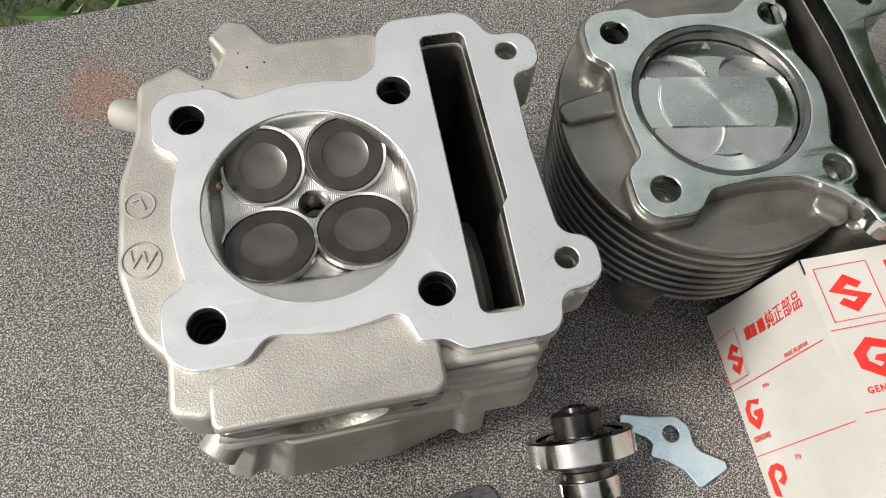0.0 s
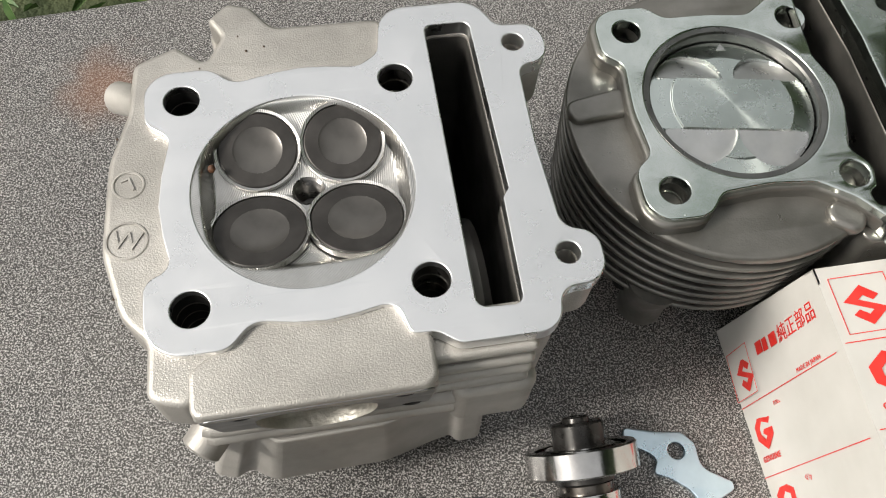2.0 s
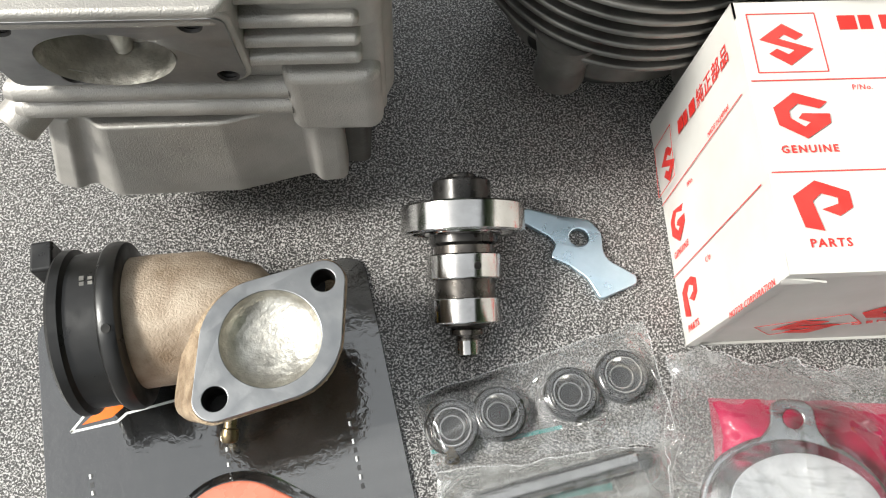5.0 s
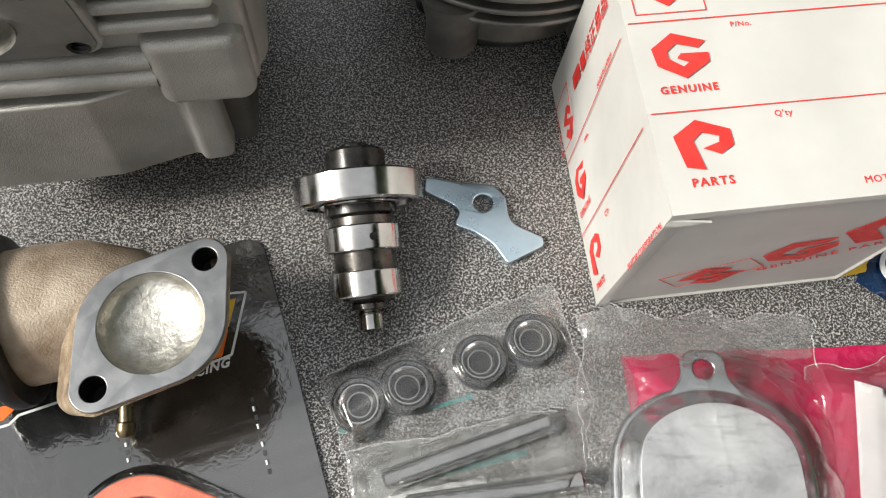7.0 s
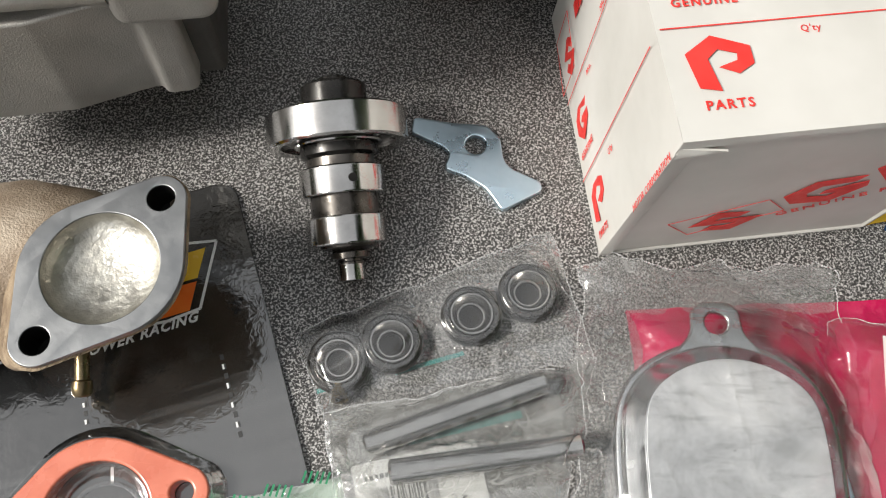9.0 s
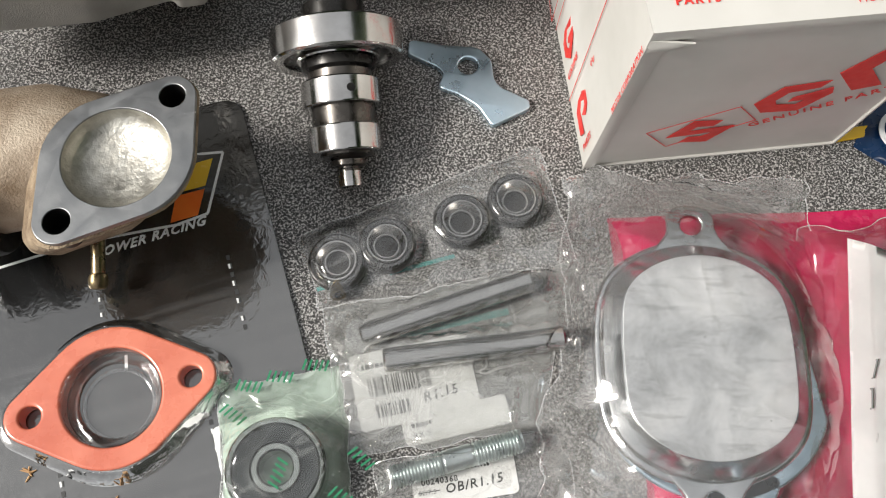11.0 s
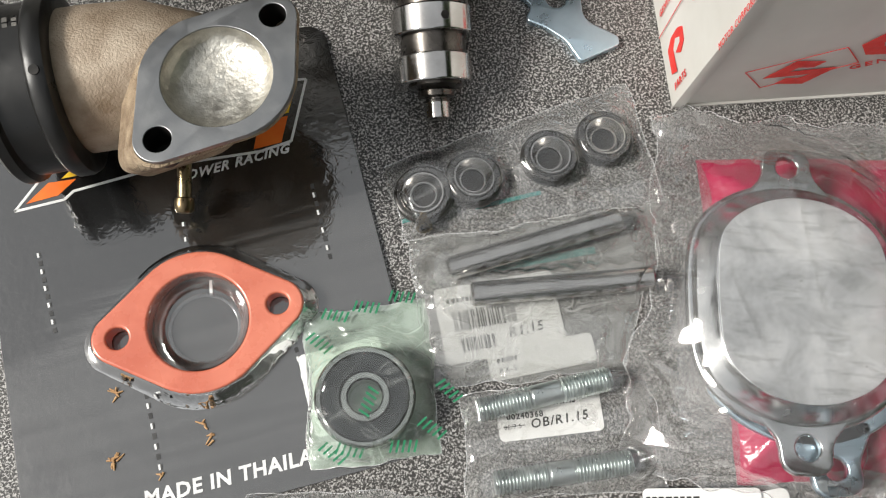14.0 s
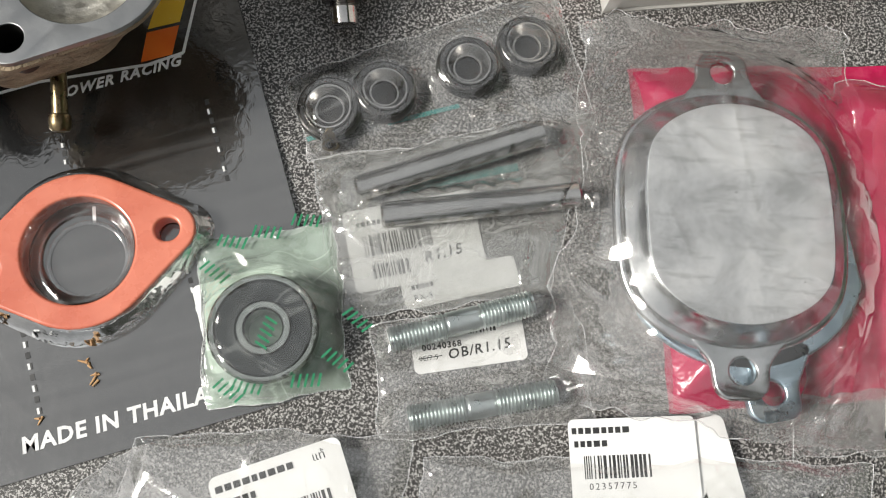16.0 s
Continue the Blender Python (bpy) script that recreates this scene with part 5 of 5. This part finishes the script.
def stud_bolt(x0, y0, x1, y1, z, gap, group):
    d = Vector((x1 - x0, y1 - y0, 0))
    ln, a = d.length, math.degrees(math.atan2(d.y, d.x))
    s = thing("stud_bolt", "zinc-plated double-ended threaded stud", "bolt", at(x0, y0, z, 0, 90, a), group)
    def thread(z0, z1):
        prof, zz = [(0, z0), (2.8, z0)], z0 + 0.3
        while zz < z1 - 0.8:
            prof += [(2.75, zz), (3.3, zz + 0.42), (2.75, zz + 0.84)]
            zz += 0.9
        return lathe(prof + [(2.8, z1), (0, z1)], 28)
    part("threaded_end", thread(0, ln * gap[0]), STUD, s)
    part("shank", lathe([(2.85, ln * gap[0]), (3.0, ln * gap[0] + 0.3), (3.0, ln * gap[1] - 0.3), (2.85, ln * gap[1])], 28), STUD, s, "plain shank")
    part("threaded_end", thread(ln * gap[1], ln), STUD, s)


def build_bearing_pack():
    lb = label("paper_label", "white paper label under the green bag", 22, 22, at(48.6, -40.2, 1.15, 0, 0, -61.5))
    ink_on(lb, bars(2, 0.5, 1.2, 0.3, 3), 9, 3, 60)
    b = thing("sealed_bearing", "small sealed ball bearing with a black rubber seal", "bearing", at(69.5, -47.2, 3.2, 0, 0, 18) @ Matrix.Diagonal((1.07, 1.07, 1, 1)))
    part("outer_ring", lathe([(10.3, 7.2), (10.5, 7.8), (11.4, 7.8), (11.9, 7.2), (11.9, 0.6), (11.4, 0), (10.3, 0)], 72), STEEL, b, "polished outer ring")
    part("inner_ring", lathe([(4.0, 7.0), (4.4, 7.7), (5.6, 7.7), (5.9, 7.2), (5.9, 0.4), (4.4, 0), (4.0, 0.5)], 56, True), STEEL, b, "polished inner ring")
    part("seal", lathe([(5.9, 7.0), (6.2, 7.3), (8, 7.0), (10.0, 7.35), (10.35, 7.1)], 72), SEAL, b, "black rubber seal")
    part("back_seal", lathe([(5.9, 0.4), (10.35, 0.4)], 56), SEAL, b)
    bg = bag("green_bag", "small clear bag with green print holding the sealed bearing", FILM_GREEN, [(60.0, -67.2), (92.4, -55.6), (76.8, -16.6), (46.6, -29.4)], 1.6, [(69.5, -47.2, 12.2, 11.6)], 1.1, 11, 50, 1.8, back=GREEN_BACK, back_z=1.9)
    # brand marks on the film as slanted green bars
    for x, y, a in ((52.5, -29.5, -35), (60, -25.5, -32), (68.5, -20.5, -32), (50, -36, -62), (86, -40, -68), (84, -51, -60), (66, -62.5, -35), (72, -52, 42), (79, -59, -25), (61.5, -62.6, -60)):
        z = drape(x, y, 1.6, [(69.5, -47.2, 12.2, 11.6)]) + 2.0
        for k in range(5):
            part("brand_bar", strip(k * 1.5, 0, k * 1.5 + 0.7, 3.0, 0.55), GREEN_INK, bg, "", at(x, y, z, 0, 0, a + 40))


def build_valve_parts():
    spots = ((70.3, 11.4, 0), (82.4, 19.0, 0), (102.0, 30.8, 1), (116.0, 40.4, 1))
    first = None
    for x, y, k in spots:
        if first is None:
            first = thing("spring_retainer", "dark grey steel valve spring retainer", "retainer", at(x, y, 1.6, 4, -5, 20), "retainers in the bag")
            part("rim", lathe([(5.0, 0), (7.6, 0), (8.2, 0.6), (8.3, 2.6), (7.9, 3.5), (7.3, 3.8), (6.4, 3.8), (6.1, 3.4), (5.0, 2.6)], 56, True), BLACKSTEEL, first, "dark outer rim")
            part("top_ring", lathe([(7.5, 3.84), (7.2, 4.05), (6.4, 4.05), (6.2, 3.84)], 56), RETAINER, first, "grey top ring")
            part("cone", lathe([(6.1, 3.5), (5.7, 4.3), (5.3, 4.3), (3.7, 1.7), (3.4, 1.7), (3.3, 0.3), (4.6, 0.2)], 48, True), ROD, first, "bright conical seat round the hole")
            part("hole_liner", hole_wall(3.32, 0.1, 1.5, 0, 0, 28), HOLE_SHADE, first)
        else:
            copy_thing(first, at(x, y, 1.2, -3 + 4 * k, 5 - 3 * k, 70 * k))
    kp = part("collet", lathe([(1.4, 0), (2.2, 0), (2.3, 3.4), (1.5, 3.5)], 20, True), BRASS, None, "", at(71.8, 4.6, 3.0, 70, 0, 20))
    tagged(kp, "small yellowish valve collet", "collet")
    for x0, y0, x1, y1, z, nm in ((81.6, -8.6, 124.6, 16.8, 5.0, 1), (89.4, -14.2, 136.0, 2.0, 6.6, 2)):
        d = Vector((x1 - x0, y1 - y0, 0))
        sh = thing("rocker_shaft", "polished steel rocker shaft in a clear bag", "shaft", at(x0, y0, z, 0, 90, math.degrees(math.atan2(d.y, d.x))), "rocker shafts")
        part("rod", lathe([(0, 0.0), (2.5, 0.0), (3.25, 0.7), (3.25, d.length - 0.7), (2.5, d.length), (0, d.length)], 40), ROD, sh)
        # flat dark disc in place of the bore's shaded depth
        part("end_bore", lathe([(1.3, d.length + 0.03), (0, d.length + 0.03)], 20), HOLE_SHADE, sh)
    # teal stripe printed on the bag's back
    for x0, y0, x1, y1, w in ((66, 3, 69, 4.6, 1.2), (85, 12, 102, 21, 1.2), (92, -5, 120, 8, 2.0)):
        bm = strip(x0, y0, x1, y1, w)
        tagged(part("teal_stripe", bm, TEAL, None, "", at(0, 0, 0.5)), "teal zip strip of the clear bag", "strip")
    bumps = [(x, y, 8.4, 7.0) for x, y, _ in spots]
    bag("clear_bag", "crinkled clear plastic bag holding four spring retainers", FILM, [(68.5, -3.5), (136.5, 26), (119, 60.5), (57.5, 17.4)], 1.2, bumps, 1.5, 21, 80, 2.4)
    rods = [(81.6 + 43 * t, -8.6 + 25.4 * t, 4.4, 9.0) for t in np.linspace(0, 1, 9)] + [(89.4 + 46.6 * t, -14.2 + 16.2 * t, 4.4, 10.6) for t in np.linspace(0, 1, 9)]
    l2 = label("paper_label", "white barcode label inside the clear bag", 33, 21, at(87.6, -33.2, 0.4, 0, 0, 24))
    ink_on(l2, bars(6, 1.0, 1.2, 0.4, 8), 3, 16.4)
    barcode(l2, 4, 8.6, 17, 5.4, 0.17, 4, Matrix())
    barcode(l2, 5, 2.8, 9, 3.6, 0.17, 9, Matrix())
    l3 = label("paper_label", "narrow white label with small black lettering", 29, 8, at(100.2, -34.6, 0.7, 0, 0, 25))
    ink_on(l2, writing("R1.15", 2.6, 1.15, shear=0.15, bold=0.05), 18, 4.6, 3)
    ink_on(l3, bars(5, 0.9, 1.1, 0.35, 12), 2.5, 4.6)
    ink_on(l3, writing("RX-S", 1.5, 1.1), 2.5, 1.8)
    bag("clear_bag", "crinkled clear plastic bag holding two rocker shafts and a label", FILM, [(84, -41.6), (134.6, -22.2), (137.5, 27), (70.5, -3)], 2.4, rods, 1.6, 33, 80, 2.4, back=FILM_VEIL, back_z=1.3)
    lab = label("barcode_label", "white barcode label with printed numbers and handwriting", 27.6, 11.6, at(105.7, -49.3, 0.6, 0, 0, 20.3))
    barcode(lab, 2.5, 8.0, 18, 3.4, 0.17, 6, Matrix())
    ink_on(lab, writing("00240368", 1.5, 1.15, bold=0.06), 2.4, 5.4)
    ink_on(lab, writing("0E/7.5", 1.2, 1.1), 1.4, 3.0)
    ink_on(lab, strip(0, 0, 5.8, 0.1, 0.2), 1.2, 3.6)
    ink_on(lab, writing("OB/R1.15", 2.4, 1.15, shear=0.15, bold=0.05), 8.4, 2.6, 3)
    stud_bolt(98.0, -43.4, 129.4, -27.2, 6.2, (0.4, 0.62), "studs in the bag")
    stud_bolt(106.2, -59.8, 139.0, -46.4, 3.4, (0.4, 0.58), "studs in the bag")
    bumps = [(98 + 31.4 * t, -43.4 + 16.2 * t, 4.0, 9.6) for t in np.linspace(0, 1, 7)] + [(106.2 + 32.8 * t, -59.8 + 13.4 * t, 4.0, 6.9) for t in np.linspace(0, 1, 7)]
    bag("clear_bag", "clear plastic bag holding two studs and a barcode label", FILM, [(101, -66), (150, -50), (139, -22), (93.5, -41)], 1.3, bumps, 1.2, 47, 50, 2.0)


def build_cover():
    m = at(171.6, -0.6, 0, 0, 0, 10.6)
    def plate(name, tag, z, dx, dy, a, mat):
        c = thing(name, tag, "cover", m @ at(dx, dy, z, 0, 0, a))
        def flat(x, w):
            """Flattens the sides of a round at w, with soft corners."""
            return x / (1 + (abs(x) / w) ** 9) ** (1 / 9)
        def ear(cy, s):
            return rounded([(-13, cy - 9 * s, 3), (-6.8, cy - 2 * s, 6), (-6.2, cy + 6.4 * s, 6), (6.2, cy + 6.4 * s, 6), (6.8, cy - 2 * s, 6), (13, cy - 9 * s, 3), (6, cy - 14 * s, 2), (-6, cy - 14 * s, 2)])
        part("ear", prism([ear(36.6, 1), ring(0, 37.2, 2.9, 28)], 0, 2.4, 0.6, 3), mat, c, "lug with a bolt hole")
        part("ear", prism([ear(-36.6, -1), ring(0.4, -36.4, 3.1, 28)], 0, 2.4, 0.6, 3), mat, c, "lug with a bolt hole")
        rows = []
        bm = bmesh.new()
        for k, z1 in ((1.0, 0.0), (1.012, 0.7), (1.005, 1.6), (0.985, 2.2), (0.965, 2.2), (0.955, 2.6), (0.945, 3.3), (0.935, 3.6), (0.922, 3.9), (0.828, 7.4), (0.82, 7.6), (0.814, 7.72), (0.806, 7.75)):
            w, hh = 28.8 * k - (1 - k) * 6, 32.6 * k
            rows.append([bm.verts.new((flat(hh * math.cos(t), w), hh * math.sin(t), z1)) for t in np.linspace(0, math.tau, 120, endpoint=False)])
        for a1, b1 in zip(rows, rows[1:]):
            for i in range(120):
                bm.faces.new((a1[i], a1[(i + 1) % 120], b1[(i + 1) % 120], b1[i]))
        part("rim", bm, mat, c, "stepped pressed rim", angle=50)
        w, hh = 28.8 * 0.815 - 1.2, 32.6 * 0.815
        part("plate", prism([[(flat(hh * math.cos(t), w), hh * math.sin(t)) for t in np.linspace(0, math.tau, 120, endpoint=False)]], 6.2, 7.8, 0.2, 1), SHEET, c, "flat scratched centre plate")
        return c
    plate("cover_plate", "bright zinc-plated oval cover plate with two lugs in a clear bag", 13.4, -0.3, 2.0, 0, COVER)
    under = thing("backing_plate", "flat zinc ring plate lying under the cover plate", "plate", m @ at(2.5, -2.2, 9.6, 0, 0, 9))
    part("plate_body", prism([[(max(-27.5, min(27.5, 31.5 * math.cos(t))), 31.5 * math.sin(t)) for t in np.linspace(0, math.tau, 90, endpoint=False)]], 0, 2.6, 0.6), ZINC, under)
    part("ear", prism([rounded([(-13, -26, 2), (-6.4, -36, 6), (-6.2, -43.5, 6), (6.2, -43.5, 6), (6.4, -36, 6), (13, -26, 2)]), ring(0, -37, 2.9, 28)], 0, 2.6, 0.6), ZINC, under, "lug with a bolt hole")
    # magenta pouch beneath
    cs = [Vector(p) for p in ((168, -45, 0), (236, -26, 0), (232, 64, 0), (143.6, 42, 0))]
    def pl(u, v):
        p = (cs[0] * (1 - u) + cs[1] * u) * (1 - v) + (cs[3] * (1 - u) + cs[2] * u) * v
        rim = min(u, 1 - u, v, 1 - v)
        w = 1.6 * (1 - smooth(0, 0.2, rim))
        return Vector((p.x + w * nz(p.x, p.y, 2, 15), p.y + w * nz(p.x, p.y, 8, 15), 0.4 + 8.4 * smooth(0, 0.2, rim) + 1.3 * nz(p.x, p.y, 1, 14) * smooth(0, 0.1, rim) + 0.5 * nz(p.x, p.y, 5, 5)))
    bm = sheet(60, 60, pl)
    low = sheet(2, 2, lambda u, v: ((cs[0] * (1 - u) + cs[1] * u) * (1 - v) + (cs[3] * (1 - u) + cs[2] * u) * v) + Vector((0, 0, 0.15)))
    tagged(part("magenta_pouch", bm_join(bm, low), MAGENTA, None, "", None, 60), "shiny magenta plastic pouch under the bagged cover", "pouch")
    # stapled white paper header
    pw = sheet(14, 30, lambda u, v: (212.5 + 15 * u - 5 * v, -42 + 86 * v - 2 * u, 11.0 + 0.3 * nz(u * 20, v * 60, 0, 14) + 3.4 - 1.6 * abs(u - 0.4)))
    bmesh.ops.solidify(pw, geom=pw.faces[:], thickness=0.25)
    pp = tagged(part("paper_header", pw, PAPER, None, "", None, 60), "folded white paper header with two staples", "paper")
    for x, y, a in ((214.6, 8.2, 80), (214.0, 0.2, 92)):
        part("staple", tube([(-2.6, 0, -0.4), (-2.6, 0, 0.5), (2.6, 0, 0.5), (2.6, 0, -0.4)], 0.28, 8), STEEL, pp, "bent steel staple", at(x + 1, y, 14.6, 0, 0, a))
    bumps = [(171.6, -0.6, 28, 22.8), (169, 12, 26, 22.8), (174, -13, 26, 22.8), (165, 37, 6, 17), (178, -36, 6, 17)]
    bag("thick_clear_bag", "thick crinkled clear bag holding the oval cover plate", FILM_THICK, [(138, -49.5), (222, -46), (199, 66.5), (129.5, 52)], 3.0, bumps, 2.6, 58, 80, 5.0)
    bag("thick_clear_bag", "loose clear bag mouth folded beside the cover plate", FILM_THICK, [(196, -48), (236, -40), (238, 60), (199, 48)], 8.5, [], 2.6, 71, 40, 3.5)


def build_front_bags():
    # bags with paper labels at the near edge
    l1 = label("paper_label", "white printed label on a clear bag", 30.6, 22, at(76.1, -101.3, 4.2, 1, 0, 30.5), 2.0)
    for k, (n, w) in enumerate(((9, 1.5), (5, 1.4))):
        ink_on(l1, bars(n, w, 1.5, 0.5, 20 + k), 1.2, 18.2 - 3.4 * k)
    ink_on(l1, writing("แท้", 1.9), 23.5, 18.2)
    barcode(l1, 9, 6.6, 17, 5.0, 0.17, 14, Matrix())
    l2 = label("paper_label", "white printed barcode label showing 02357775", 30.2, 24, at(148.4, -75.6, 4.2, 0, 0, 14.0), 1.5)
    ink_on(l2, bars(8, 1.5, 1.4, 0.5, 31), 0.8, 20.6)
    ink_on(l2, bars(5, 1.3, 1.4, 0.5, 32), 1.2, 17.6)
    barcode(l2, 3.2, 10.4, 15.4, 5.2, 0.17, 15, Matrix())
    ink_on(l2, writing("02357775", 1.5, 1.35), 4.0, 8.0)
    l3 = label("paper_label", "creased white label with a barcode corner", 20, 26, at(171.0, -75.0, 3.4, 0, 0, 24.0), 2.0)
    barcode(l3, 1.4, 17, 1.6, 6.5, 0.17, 18, Matrix())
    ink_on(l3, writing("14", 2.8, 1.1), 7.5, 6.5)
    l4 = label("paper_label", "small white label printed (2023)", 20, 12, at(188.0, -76.0, 4.0, 0, 0, 22.0), 2.0)
    ink_on(l4, writing("(2023)", 1.4, 1.1), 8.5, 7.4)
    bag("clear_bag", "clear plastic bag lying over a printed label", FILM_THICK, [(44, -118), (112, -108), (108, -63.0), (47.2, -76.0)], 3.8, [(82, -90, 16, 6.2)], 1.4, 81, 50, 2.0)
    bag("clear_bag", "clear plastic bag with paper labels at its mouth", FILM_THICK, [(112, -112), (222, -100), (216, -46.5), (113, -66.5)], 4.2, [(160, -66, 14, 6.2), (128, -84, 10, 7.5)], 1.6, 92, 60, 2.4)
    bag("clear_bag", "flat empty clear bag at the card's edge", FILM, [(28, -118), (50, -114), (49, -76), (36.4, -88.6)], 1.0, [], 0.8, 99, 24, 1.4)


def build_side_packet():
    # printed packet at the box's far side
    cs = [Vector(p) for p in ((214, 81, 0), (256, 62, 0), (262, 118, 0), (227, 126, 0))]
    pk = sheet(16, 16, lambda u, v: ((cs[0] * (1 - u) + cs[1] * u) * (1 - v) + (cs[3] * (1 - u) + cs[2] * u) * v) + Vector((0, 0, 0.6 + 2.4 * math.sin(math.pi * u) * math.sin(math.pi * v) + 0.5 * nz(u * 40, v * 40, 2, 9))))
    bmesh.ops.solidify(pk, geom=pk.faces[:], thickness=0.3)
    p = tagged(part("printed_packet", pk, BLUE, None, "", None, 60), "dark blue printed packet with yellow and white print", "packet")
    part("yellow_band", prism([rounded([(207, 80.6, 1), (221, 86.6, 1), (223, 91, 2), (209, 86, 2)])], 0.3, 0.9, 0.1), YELLOW_INK, p)
    part("white_band", prism([ring(228, 88, 7.5, 40), ring(228, 88, 6.0, 40)], 2.6, 3.4, 0.1), WHITE_INK, p)
    y2 = part("yellow_sticker", prism([rounded([(0, 0, 1.5), (26, 0, 1.5), (26, 18, 1.5), (0, 18, 1.5)])], 0.1, 0.5, 0.1), YELLOW_INK, None, "", at(159.5, 171, 0, 0, 0, 30))
    tagged(y2, "yellow and white sticker lying beside the cylinder", "sticker")
    part("white_stripe", bm_join(strip(2, 6, 24, 6, 1.6), strip(2, 10, 24, 10, 1.2)), WHITE_INK, y2, "", at(0, 0, 0.52))


def build_crumbs():
    rnd = random.Random(9)
    for x, y, n in ((6.1, -60.9, 6), (30.6, -62.6, 4), (33.6, -65.4, 5), (11.2, -77.0, 9), (23.7, -76.6, 2)):
        bms = []
        for k in range(n):
            a, ln = rnd.uniform(0, 6.28), rnd.uniform(1.0, 2.6)
            x0, y0 = rnd.uniform(-0.8, 0.8), rnd.uniform(-0.8, 0.8)
            bms.append(tube([(x0, y0, 0.3 + 0.3 * rnd.random()), (x0 + ln * math.cos(a), y0 + ln * math.sin(a), 0.2 + 0.5 * rnd.random())], 0.3, 6, [0.34, 0.16]))
        tagged(part("straw_tuft", bm_join(*bms), STRAW, None, "", at(x, y, 1.15)), "tiny tuft of dry brown straw on the card", "debris", "straw crumbs")

build_setting()
build_tree()
build_head()
build_cylinder()
build_camshaft()
build_lever()
build_box()
build_card()
build_manifold()
build_bearing_pack()
build_valve_parts()
build_cover()
build_front_bags()
build_side_packet()
build_crumbs()
